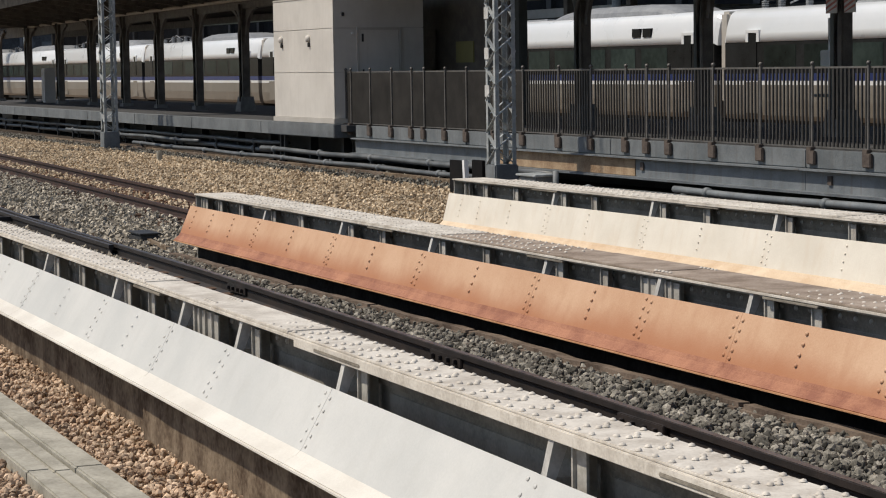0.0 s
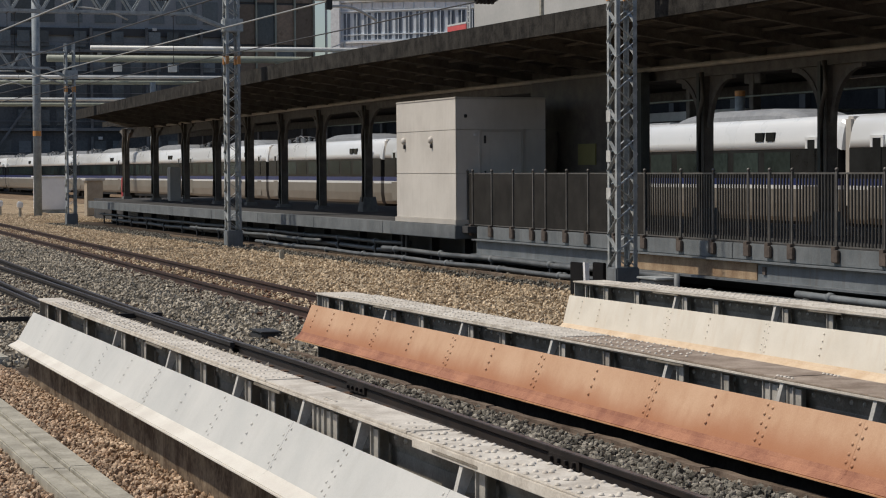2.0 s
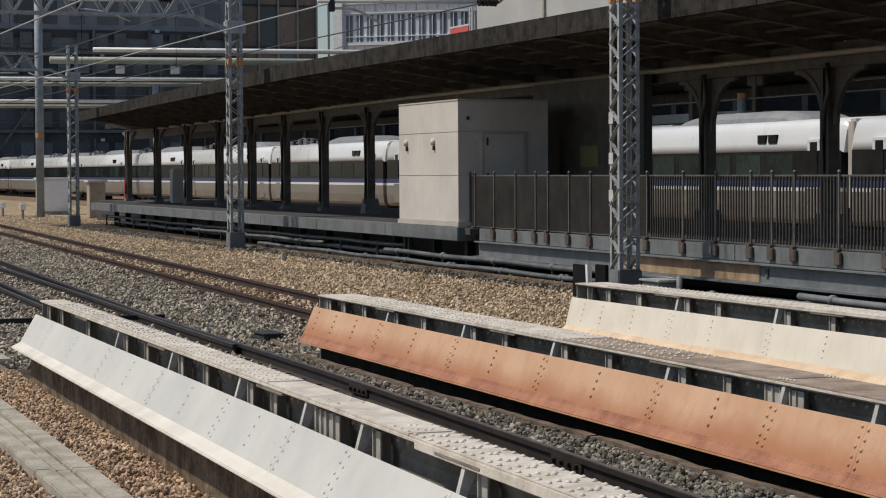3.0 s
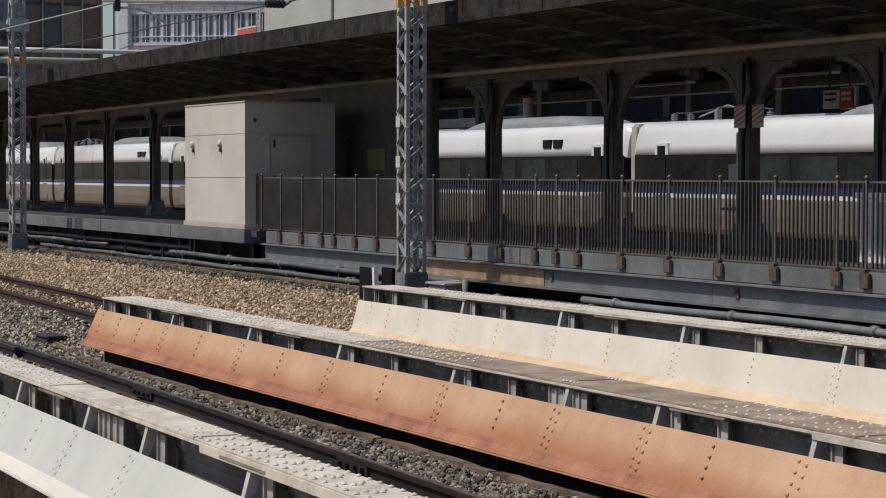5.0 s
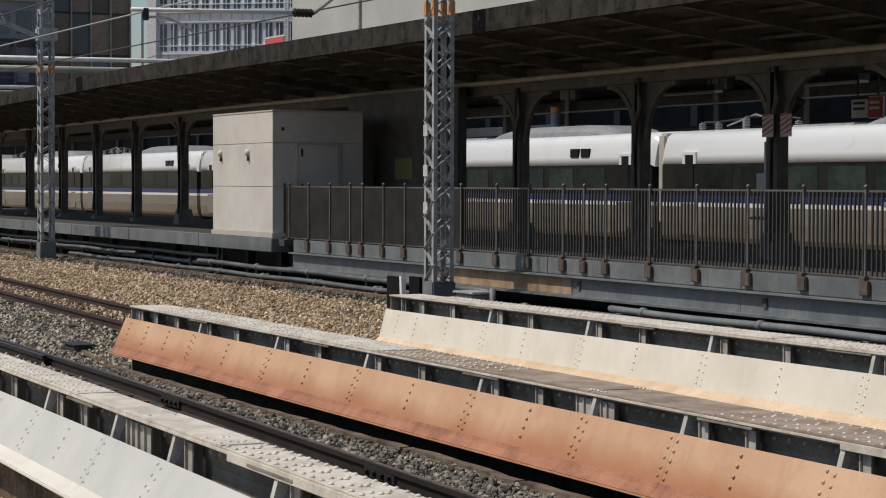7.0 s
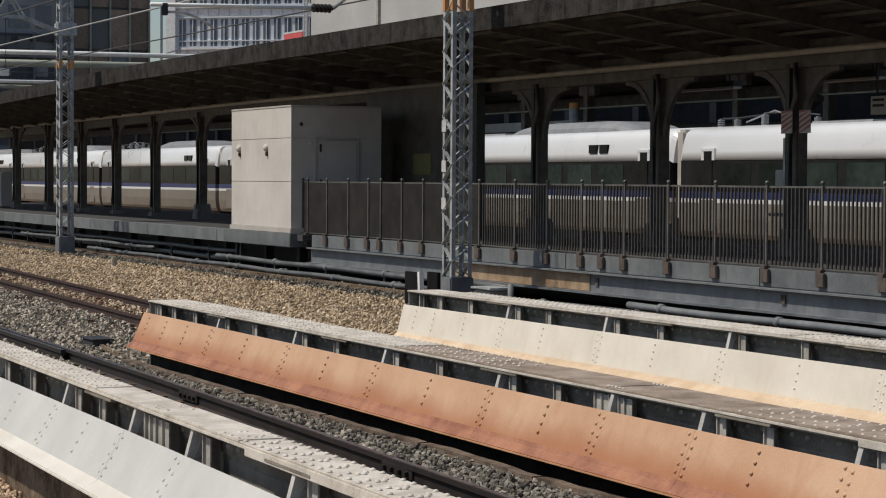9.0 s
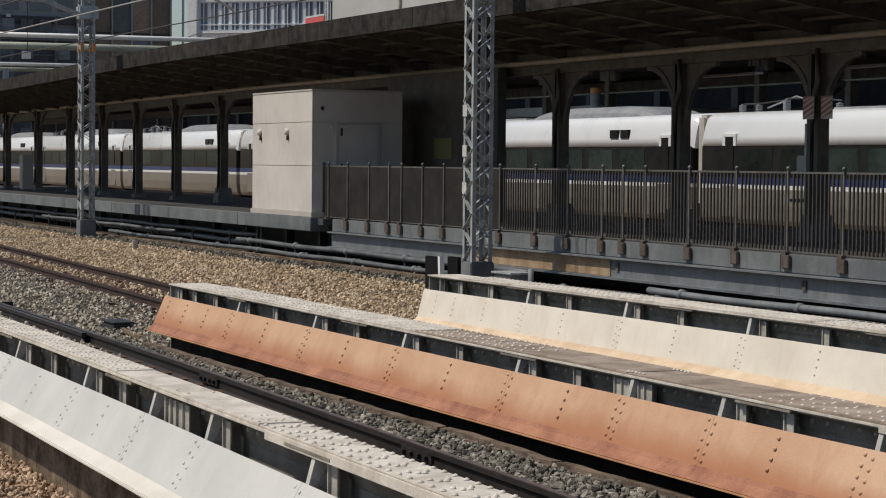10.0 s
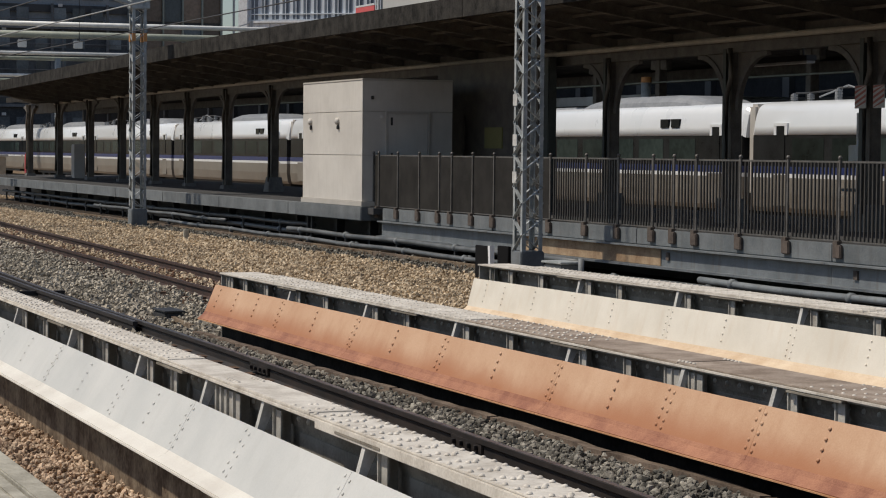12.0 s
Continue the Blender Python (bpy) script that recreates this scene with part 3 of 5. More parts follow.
for i in range(7):
    a = -27.0 + i * 4.0
    sk = 0.018 * (a + 20)
    for off, w, zz in ((0.0, 0.13, 0.0), (0.145, 0.10, -0.012), (0.262, 0.16, 0.0)):
        b2 = cuboid(a + 0.003, a + 3.997, 2.54 + off, 2.54 + off + w, -0.2, -0.05 + zz, bevel=0.01)
        for v in b2.verts:
            v.co.y -= 0.018 * (v.co.x + 20)
        part("trough_lid", b2, CONC, tr)
settle(tr, (-15, 2.7, -0.2))


# ---- platform ----
plat = thing("platform", "old concrete station platform with a bluegrey edge", "platform", kind="structure")
xs = [-92, -86, -80, -74, -68, -62, -56, -50, -45, -44.2]
part("platform_slab", sweep([(16.95, 0.76), (16.95, 0.62), (24.0, 0.62), (24.0, 0.76)], [(x, edge(x), 0) for x in xs]), PLAT_TOP, plat, "dark asphalt platform surface")
part("platform_slab", cuboid(-101, -92.002, 19.6, 24.7, -0.2, 0.758), PLAT_TOP, plat, "dark asphalt platform surface")
part("platform_slab", cuboid(-44.19, -5, 17.225, 24.0, 0.62, 0.76), PLAT_TOP, plat, "dark asphalt platform surface")
for a, b in zip(xs[:-1], xs[1:-1]):
    part("edge_beam", sweep([(16.9, 0.765), (16.9, 0.47), (16.945, 0.47), (17.25, 0.62), (17.25, 0.765)], [(a + 0.02, edge(a), 0), (b - 0.02, edge(b), 0)]), PLAT_EDGE, plat, "pale bluegrey concrete edge")
    for j in range(2):
        x = a + (b - a) * (0.3 + 0.45 * j)
        # Posts are coloured dark too, for the shade in the recess.
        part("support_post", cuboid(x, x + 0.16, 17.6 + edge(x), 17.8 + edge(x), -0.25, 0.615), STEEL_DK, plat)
# Dark sheet closing the recess, standing for the shade under the slab.
part("back_wall", sweep([(18.6, -0.25), (18.6, 0.615), (18.8, 0.615), (18.8, -0.25)], [(x, edge(x), 0) for x in xs] + [(-5, 0, 0)]), STEEL_DK, plat, "near-black sheet for the shade under the platform")
for a in np.arange(-44.1, -6, 6.0):
    part("kerb_block", cuboid(a, a + 5.985, 17.13, 17.22, 0.49, 0.765, bevel=0.012), KERB, plat, "grimy bluegrey concrete kerb")
    part("edge_girder", block(block(block(bmesh.new(), a, a + 5.99, 17.0, 17.3, 0.46, 0.486), a, a + 5.99, 17.12, 17.15, 0.16, 0.46), a, a + 5.99, 16.98, 17.3, 0.125, 0.16), STEEL_BLUE, plat, "bluegrey steel edge girder")
settle(plat, (-40, 20, -0.25))


# ---- fence ----
def fence_panel(x0, x1):
    f = thing("steel_fence", "brown painted steel bar fence on the platform kerb", "fence", "fences of the platform")
    y = 17.2
    part("top_rail", cuboid(x0, x1, y - 0.016, y + 0.016, 1.925, 1.955, bevel=0.004), FENCE_RAIL, f, "pale top rail")
    part("bottom_rail", cuboid(x0, x1, y - 0.016, y + 0.016, 0.785, 0.81, bevel=0.003), FENCE_RAIL, f, "pale bottom rail")
    part("post", block(bmesh.new(), x0 - 0.022, x0 + 0.022, y - 0.045, y - 0.018, 0.56, 1.98, bevel=0.004), FENCE_RAIL, f)
    cap = bmesh.new()
    bmesh.ops.create_uvsphere(cap, u_segments=8, v_segments=6, radius=0.034, matrix=Matrix.Translation((x0, y - 0.03, 2.0)))
    part("cap", cap, FENCE_RAIL, f, smooth=True)
    part("post_bracket", block(block(bmesh.new(), x0 - 0.02, x0 + 0.18, y - 0.13, y - 0.072, 0.55, 0.75, bevel=0.012), x0 - 0.03, x0 + 0.09, y - 0.12, y - 0.03, 0.61, 0.80, bevel=0.006), BRACK_BR, f, "rusty bracket on the kerb face")
    n = max(int((x1 - x0) / 0.095), 1)
    first = None
    for i in range(1, n):
        b = new("bar", first.data) if first else part("bar", cuboid(-0.014, 0.014, y - 0.012, y + 0.012, 0.81, 1.924), FENCE, f)
        first = first or b
        b.parent = f
        b.location.x = x0 + i * (x1 - x0) / n
    return settle(f, (x0, y, 0.765))


POSTS = [-44.77, -44.45, -43.29, -42.05, -40.94, -40.28, -39.2, -38.15, -36.9, -35.6, -34.12, -32.87, -31.61, -30.89, -30.15, -28.77, -27.39, -26.0, -24.61, -23.18, -22.55, -21.2, -19.8]
for a, b in zip(POSTS, POSTS[1:]):
    fence_panel(a, b)
back = thing("fence_backing", "dark mesh sheet behind the fence beside the cabin", "fence sheet")
for p, q in zip((-44.76, -43.29, -42.05, -40.94, -39.2, -38.15, -36.9), (-43.29, -42.05, -40.94, -39.2, -38.15, -36.9, -35.6)):
    part("mesh_sheet", cuboid(p + 0.024, q - 0.024, 17.1825, 17.188, 0.815, 1.92), MESH_DK, back)
settle(back, (-40, 17.185, 0.9))


# ---- equipment cabin ----
cab = thing("equipment_cabin", "beige panelled equipment cabin with a grey base on the platform edge", "cabin")
X0, X1, Y0, Y1 = -48.87, -44.8, 16.9, 19.1
part("wall", cuboid(X0 + 0.03, X1 - 0.03, Y0 + 0.03, Y1 - 0.03, 0.88, 3.60), CABIN_D, cab)
for z0, z1 in ((0.90, 1.935), (1.945, 2.925), (2.935, 3.62)):
    part("wall_panel", cuboid(X0, X1, Y0, Y0 + 0.028, z0, z1, bevel=0.004), CABIN, cab)
    part("wall_panel", cuboid(X1 - 0.028, X1, Y0 + 0.03, Y1, z0, z1, bevel=0.004), CABIN, cab)
part("roof_cap", cuboid(X0 - 0.012, X1 + 0.012, Y0 - 0.012, Y1 + 0.012, 3.622, 3.67, bevel=0.012), CABIN_D, cab)
door = part("door", cuboid(X1 + 0.002, X1 + 0.03, 17.52, 18.48, 0.92, 2.88, bevel=0.006), CABIN, cab, "plain beige steel door")
part("door_frame", block(block(block(bmesh.new(), X1 + 0.003, X1 + 0.04, 17.46, 17.515, 0.9, 2.94), X1 + 0.003, X1 + 0.04, 18.485, 18.54, 0.9, 2.94), X1 + 0.003, X1 + 0.04, 17.516, 18.484, 2.885, 2.94), CABIN_D, cab)
part("handle", cuboid(X1 + 0.031, X1 + 0.06, 17.58, 17.62, 1.85, 2.0, bevel=0.006), STEEL_DK, door)
part("hinge", cuboid(X1 + 0.031, X1 + 0.05, 17.57, 17.62, 2.62, 2.8, bevel=0.005), STEEL_DK, door)
for x in (-48.29, -46.4):
    v = bmesh.new()
    bmesh.ops.create_uvsphere(v, u_segments=12, v_segments=8, radius=0.095, matrix=Matrix.Translation((x, Y0 - 0.02, 2.72)) @ Matrix.Diagonal((1, 0.7, 0.9, 1)))
    part("vent_hood", v, CABIN, cab, "small round vent hood", smooth=True)
    part("vent_opening", cuboid(x + 0.02, x + 0.10, Y0 - 0.05, Y0 - 0.005, 2.53, 2.63, bevel=0.01), STEEL_DK, cab)
part("wall_lamp", cuboid(X1 + 0.002, X1 + 0.05, 17.33, 17.39, 2.78, 2.84, bevel=0.01), SIGNWHITE, cab)
part("wall_lamp", cuboid(X1 + 0.002, X1 + 0.04, 17.1, 17.17, 3.2, 3.28, bevel=0.01), STEEL_DK, cab)
part("base", cuboid(-49.1, -44.55, 16.78, 19.0, 0.47, 0.78, bevel=0.015), PLAT_EDGE, cab, "bluegrey concrete base")
part("plinth", cuboid(-48.9, -44.72, 16.86, 19.05, 0.782, 0.898, bevel=0.01), CABIN_D, cab)
for x in (-48.75, -48.45):
    part("prop", bar(bmesh.new(), (x, 17.0, -0.2), (x + 0.05, 17.0, 0.47), 0.07), STEEL_DK, cab)
settle(cab, (-46.8, 18, -0.2))
room = thing("lift_shaft", "dark wall of a machine room standing behind the cabin", "wall", kind="structure")
part("wall_block", cuboid(-47.6, -41.9, 19.9, 20.25, 0.765, 4.1, bevel=0.02), COL_BR, room)
part("door_leaf", cuboid(-46.9, -45.9, 19.86, 19.898, 0.8, 2.9, bevel=0.01), COL_BR, room)
part("notice", cuboid(-44.7, -43.75, 19.865, 19.898, 2.12, 2.6), plain("faded_yellow_notice", (0.22, 0.2, 0.08), 0.7), room)
part("column_block", cuboid(-41.85, -41.4, 19.9, 20.1, 0.765, 4.1, bevel=0.02), COL_DK, room)
settle(room, (-43, 20.1, 0.765))


# ---- lattice masts ----
def mast(x, y, w, top, label, z0=-0.25, pitch=0.56, base=0.52, bands=(), plates=()):
    m = thing("lattice_mast", label, "overhead mast", "lattice masts of the overhead line")
    h = w / 2
    for i, j in ((-1, -1), (1, -1), (1, 1), (-1, 1)):
        leg = bmesh.new()
        s = 0.075
        block(leg, -s if i > 0 else 0, 0 if i > 0 else s, -0.006 if j > 0 else 0, 0 if j > 0 else 0.006, z0 + base, top)
        block(leg, -0.006 if i > 0 else 0, 0 if i > 0 else 0.006, -s if j > 0 else 0.0065, -0.0065 if j > 0 else s, z0 + base, top)
        for v in leg.verts:
            v.co += Vector((i * h, j * h, 0))
        part("leg", leg, MAST, m)
    n = int((top - z0 - base) / pitch)
    shapes = {}
    for k in range(n):
        z = z0 + base + k * pitch
        for face in range(4):
            for half in (0, 1):
                za, zb = z + half * pitch / 2, z + (half + 1) * pitch / 2
                s, e = (-h, h) if (half + face) % 2 == 0 else (h, -h)
                o = h - 0.012
                key = (face, half)
                if key not in shapes:
                    b = bmesh.new()
                    off = -o if face in (0, 3) else o
                    if face in (0, 2):
                        bar(b, (s * 0.93, off, half * pitch / 2), (e * 0.93, off, (half + 1) * pitch / 2), 0.008, 0.068, up=(0, 1, 0))
                    else:
                        bar(b, (off, s * 0.93, half * pitch / 2), (off, e * 0.93, (half + 1) * pitch / 2), 0.008, 0.068, up=(1, 0, 0))
                    ob = part("brace", b, MAST, m)
                    shapes[key] = ob.data
                else:
                    ob = new("brace", shapes[key])
                    ob.parent = m
                ob.location.z = z
    part("foot", cuboid(-h - 0.03, h + 0.03, -h - 0.03, h + 0.03, z0, z0 + base, bevel=0.02), STEEL_BLUE, m, "grey boxed steel foot")
    for z in bands:
        for i, j in ((-1, -1), (1, -1), (1, 1), (-1, 1)):
            part("paint_band", cuboid(i * h - 0.012 if i < 0 else i * h - 0.078, i * h + 0.078 if i < 0 else i * h + 0.012, j * h - 0.012 if j < 0 else j * h - 0.078, j * h + 0.078 if j < 0 else j * h + 0.012, z, z + 0.24), ORANGE, m, "orange paint band")
    for z in plates:
        part("gusset_plate", cuboid(-h - 0.01, -h + 0.16, -h - 0.016, -h - 0.004, z, z + 0.2), MAST_PLATE, m, "pale plate")
    m.location = (x, y, 0)
    return m


mast(-33.55, 15.75, 0.39, 13, "grey lattice steel mast beside the fence", z0=-0.2, plates=(2.15, 1.5, 2.85), bands=(4.95,))
mast(-59.6, 15.6, 0.40, 13, "grey lattice steel mast with an orange band", z0=-0.2, bands=(5.1,))
mast(-87.3, 16.0, 0.40, 7.3, "grey lattice steel mast near the platform end", z0=-0.2, bands=(5.3,))
pole = thing("steel_pole", "plain bluegrey tubular steel pole", "pole")
part("shaft", rod(bmesh.new(), [(-105, 17.6, -0.2), (-105, 17.6, 13)], 0.2, 12), POSTBLUE, pole, smooth=True)
part("paint_band", rod(bmesh.new(), [(-105, 17.6, 3.8), (-105, 17.6, 4.05)], 0.207, 12), ORANGE, pole)
settle(pole, (-105, 17.6, -0.2))


# ---- canopy ----
def roof_z(x):
    return -0.36 * max(0.0, -55 - x) / 37


RX = [-92, -86, -80, -74, -68, -62, -56, -50, -45, -38, -30, -22, -14, -6]
can = thing("platform_canopy", "old sooty platform canopy with a stained concrete edge", "canopy", kind="structure")
part("roof_deck", sweep([(16.52, 4.98), (16.52, 4.92), (20.4, 4.40), (24.4, 4.80), (24.4, 4.86), (20.4, 4.48)], [(x, edge(x), roof_z(x)) for x in RX]), ROOF_DK, can, "dark boarded roof underside")
for a, b in zip(RX, RX[1:]):
    part("edge_board", sweep([(16.40, 4.66), (16.40, 5.06), (16.52, 5.06), (16.52, 4.66)], [(a, edge(a), roof_z(a)), (b - 0.02, edge(b), roof_z(b))]), FASCIA, can, "rain-stained canopy edge")
for i, x in enumerate(np.arange(-90.9, -8, 2.36)):
    e, z = edge(x), roof_z(x)
    rf = part("rafter", bar(bmesh.new(), (x, 16.55 + e, 4.80 + z), (x, 20.3 + e, 4.28 + z), 0.05, 0.17), ROOF_STEEL, can)
    part("rafter_flange", bar(bmesh.new(), (x, 16.56 + e, 4.70 + z), (x, 20.28 + e, 4.185 + z), 0.09, 0.014), RAFTER_P, rf, "pale lower flange")
    if i % 2 == 0:
        part("rafter", bar(bmesh.new(), (x, 20.5 + e, 4.30 + z), (x, 24.3 + e, 4.70 + z), 0.09, 0.14), ROOF_STEEL, can)
for y in (17.3, 18.1, 18.9, 19.7):
    zz = 4.825 - (y - 16.55) * 0.134
    part("purlin", sweep([(y - 0.025, zz), (y - 0.025, zz + 0.05), (y + 0.025, zz + 0.05), (y + 0.025, zz)], [(x, edge(x), roof_z(x)) for x in RX]), ROOF_STEEL, can)
part("main_beam", sweep([(20.28, 3.92), (20.28, 4.36), (20.52, 4.36), (20.52, 3.92)], [(x, 0.3 * edge(max(x, -92)), 0.9 * roof_z(max(x, -92))) for x in [-98.3] + RX]), ROOF_STEEL, can, "deep brown steel beam")
gut = bmesh.new()
rod(gut, [(x, 20.15 + 0.3 * edge(x), 4.16 + 0.5 * roof_z(x)) for x in RX], 0.055, 10)
part("gutter_pipe", gut, GUTTER, can, "pale brown gutter pipe", smooth=True)
# the skewed end of the roof behind its corner
tip = bmesh.new()
low = [(-92.0, 17.25, 4.54), (-98.6, 21.1, 4.03), (-98.6, 25.1, 4.43), (-92.0, 25.1, 4.43), (-92.0, 21.1, 4.03)]
vl, vh = [tip.verts.new(p) for p in low], [tip.verts.new((x, y, z + 0.07)) for x, y, z in low]
for ids in ((0, 1, 4), (1, 2, 3, 4)):
    tip.faces.new([vl[i] for i in ids])
    tip.faces.new([vh[i] for i in reversed(ids)])
for i, j in ((0, 1), (1, 2), (2, 3), (3, 4), (4, 0)):
    tip.faces.new([vl[i], vh[i], vh[j], vl[j]])
bmesh.ops.recalc_face_normals(tip, faces=tip.faces)
part("roof_end", tip, ROOF_DK, can, "dark skewed roof end")
settle(can, (-45, 20.4, 0.765))


def column(x, y, z0, top, label, base=0.45):
    c = thing("canopy_column", label, "column", "columns of the canopy")
    for s in (-1, 1):
        part("shaft", block(block(bmesh.new(), s * 0.11 - 0.045, s * 0.11 + 0.045, -0.11, 0.11, base * 0.6, top - z0, bevel=0.012), s * 0.11 - 0.055, s * 0.11 + 0.055, -0.13, -0.112, base * 0.6, top - z0), COL_DK if s < 0 else COL_BR, c)
    part("web_plate", cuboid(-0.06, 0.06, -0.03, 0.03, base * 0.7, top - z0), COL_DK, c)
    b = bmesh.new()
    r = bmesh.ops.create_cone(b, cap_ends=True, segments=4, radius1=0.30 if base < 0.4 else 0.36, radius2=0.27, depth=base, matrix=Matrix.Translation((0, 0, base / 2)) @ Matrix.Rotation(radians(45), 4, "Z"))
    part("base", b, COL_BASE, c, "pale concrete base")
    for s in (-1, 1):
        pts = []
        for k in range(9):
            a = radians(90 * k / 8)
            pts.append((s * (0.2 + 1.05 * (1 - math.cos(a))), 0.0, top - z0 - 1.15 + 1.05 * math.sin(a)))
        arm = bmesh.new()
        for p, q in zip(pts, pts[1:]):
            bar(arm, p, q, 0.11, 0.09, up=(0, 1, 0))
        part("arched_arm", arm, ROOF_STEEL, c, "curved bracket arm")
        web = bmesh.new()
        corner = (s * 0.2, 0.0, top - z0)
        for p, q in zip(pts, pts[1:]):
            tri = [web.verts.new((a[0], y, a[2])) for y in (-0.02, 0.02) for a in (corner, p, q)]
            web.faces.new(tri[:3]), web.faces.new(tri[5:2:-1]), web.faces.new((tri[1], tri[2], tri[5], tri[4]))
        part("spandrel_plate", web, COL_BR, c, "dark filled corner plate")
    part("downpipe", rod(bmesh.new(), [(0.1, -0.2, 0.3), (0.1, -0.2, top - z0 - 0.9), (0.25, -0.2, top - z0 - 0.55), (0.25, -0.22, top - z0)], 0.05, 8), COL_BR, c, smooth=True)
    c.location = (x, y, z0)
    return c


col = column(-30.0, 20.4, 0.762, 4.0, "dark green and brown riveted steel canopy column")
for x in (-26.3, -22.4, -34.5, -39.4, -56.9, -61.7):
    copy_thing(col, Matrix.Translation((x, 20.4, 0.762)))
slim = column(-66.45, 20.4, 0.762, 4.0, "dark brown steel canopy column on a low base", base=0.12)
for x in (-70.95, -75.4, -80.2, -85.4, -91.1, -97.2):
    copy_thing(slim, Matrix.Translation((x, 20.4, 0.762)))


# ---- train ----
def train_car(x0, x1, y, first=False):
    """An express car: near side at y, standing from x0 to x1, local along its own axis."""
    L = x1 - x0
    c = thing("train_car", "white express train car with a blue stripe and dark window band", "train car", "cars of the train")
    half = [(0.0, 2.56), (0.03, 2.80), (0.065, 3.0), (0.10, 3.16), (0.145, 3.27), (0.20, 3.345), (0.28, 3.40), (0.40, 3.44), (0.65, 3.475), (1.0, 3.495)]
    upper = half + [(1.45, 3.50)] + [(2.9 - y, z) for y, z in half[::-1]]
    part("upper_body", sweep(upper, [(0, 0.06, -0.06), (0.15, 0, 0), (L - 0.15, 0, 0), (L, 0.06, -0.06)]), TRAIN_W, c, "glossy white roof shoulder")
    for poly in c.children[-1].data.polygons:
        poly.use_smooth = abs(poly.normal.x) < 0.3 and poly.normal.z > -0.5
    part("window_band", cuboid(0.1, L - 0.1, 0.012, 2.888, 1.72, 2.559), TRAIN_GLASS, c, "dark window band")
    part("stripe", cuboid(0.05, L - 0.05, -0.002, 2.902, 1.53, 1.7195), TRAIN_BLUE, c, "blue stripe")
    # White fading into shade is drawn as this dark colour below a bright strip.
    part("lower_body", sweep([(0.0, 1.42), (0.0, 1.0), (0.05, 0.62), (0.12, 0.5), (2.78, 0.5), (2.85, 0.62), (2.9, 1.0), (2.9, 1.42)], [(0.05, 0, 0), (L - 0.05, 0, 0)]), TRAIN_LOW, c, "cream white lower body, shade in its colour")
    part("white_line", cuboid(0.05, L - 0.05, -0.001, 2.901, 1.4205, 1.5295), TRAIN_W, c, "white line under the stripe")
    pane = None
    for k in range(8):
        p = new("pane", pane.data) if pane else part("pane", cuboid(-0.78, 0.78, 0.003, 0.0115, 1.84, 2.47, bevel=0.004), TRAIN_PANE, c)
        pane = pane or p
        p.parent = c
        p.location.x = 2.9 + k * 1.95
    for x in (1.55, L - 1.55):
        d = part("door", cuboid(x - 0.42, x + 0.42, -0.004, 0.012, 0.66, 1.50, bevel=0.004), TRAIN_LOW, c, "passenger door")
        part("door_window", cuboid(x - 0.20, x + 0.20, -0.006, 0.0, 1.80, 2.80, bevel=0.002), TRAIN_GLASS, d)
        part("door_header", block(block(block(bmesh.new(), x - 0.34, x + 0.34, -0.02, 0.05, 2.801, 2.88, bevel=0.004), x - 0.34, x - 0.21, -0.015, 0.04, 2.56, 2.80), x + 0.21, x + 0.34, -0.015, 0.04, 2.56, 2.80), TRAIN_W, d, "white hood over the door window")
    for k in (0, 1):
        part("number_panel", cuboid(L - 4.9 + k * 0.66, L - 4.4 + k * 0.66, -0.004, 0.10, 2.80, 3.05, bevel=0.003), TRAIN_GLASS, c, "small dark display panel")
    part("roof_unit", sweep([(0.42, 3.40), (0.47, 3.58), (0.58, 3.70), (0.8, 3.78), (2.1, 3.78), (2.32, 3.70), (2.43, 3.58), (2.48, 3.40)], [(8.4, 0.02, -0.30), (9.2, 0.01, -0.13), (10.2, 0, -0.03), (11.5, 0, 0), (15.0, 0, 0), (15.9, 0, -0.05), (16.6, 0.01, -0.16), (17.2, 0.02, -0.32)]), TRAIN_ROOF, c, "grey roof unit")
    part("roof_panel", sweep([(0.55, 3.42), (0.6, 3.52), (2.3, 3.52), (2.35, 3.42)], [(5.6, 0, 0), (8.2, 0, 0)]), TRAIN_ROOF, c)
    for gx, gy, gh in ((0.9, 0.8, 0.22), (1.9, 0.7, 0.2), (2.3, 1.3, 0.3), (3.1, 0.8, 0.32), (3.7, 1.3, 0.34), (4.4, 0.8, 0.24), (4.8, 1.3, 0.2)):
        ins = bmesh.new()
        for q in range(4):
            rod(ins, [(gx, gy, 3.47 + gh * q / 4), (gx, gy, 3.47 + gh * (q + 0.6) / 4)], 0.10, 8)
        rod(ins, [(gx, gy, 3.46), (gx, gy, 3.48 + gh)], 0.05, 8)
        part("insulator", ins, TRAIN_ROOF, c, "ribbed roof insulator")
    part("pantograph_bar", rod(bmesh.new(), [(1.0, 0.8, 3.70), (1.9, 0.7, 3.69), (2.3, 1.3, 3.79), (3.1, 0.8, 3.80), (3.7, 1.3, 3.82), (4.9, 1.3, 3.72)], 0.025, 6), STEEL_DK, c)
    part("pantograph_bar", rod(bmesh.new(), [(2.0, 0.9, 3.58), (3.4, 0.9, 3.86), (4.6, 0.9, 3.62)], 0.022, 6), TRAIN_ROOF, c)
    part("gangway", cuboid(L - 0.02, L + 0.42, 0.16, 2.74, 0.9, 3.42, bevel=0.08), CABIN_D, c, "beige bellows between cars")
    part("underframe", cuboid(3.6, L - 3.6, 0.25, 2.65, 0.32, 0.498), STEEL_DK, c)
    for x in (2.6, L - 2.6):
        bg = part("bogie", cuboid(x - 1.5, x + 1.5, 0.55, 2.35, 0.30, 0.498, bevel=0.03), STEEL_DK, c)
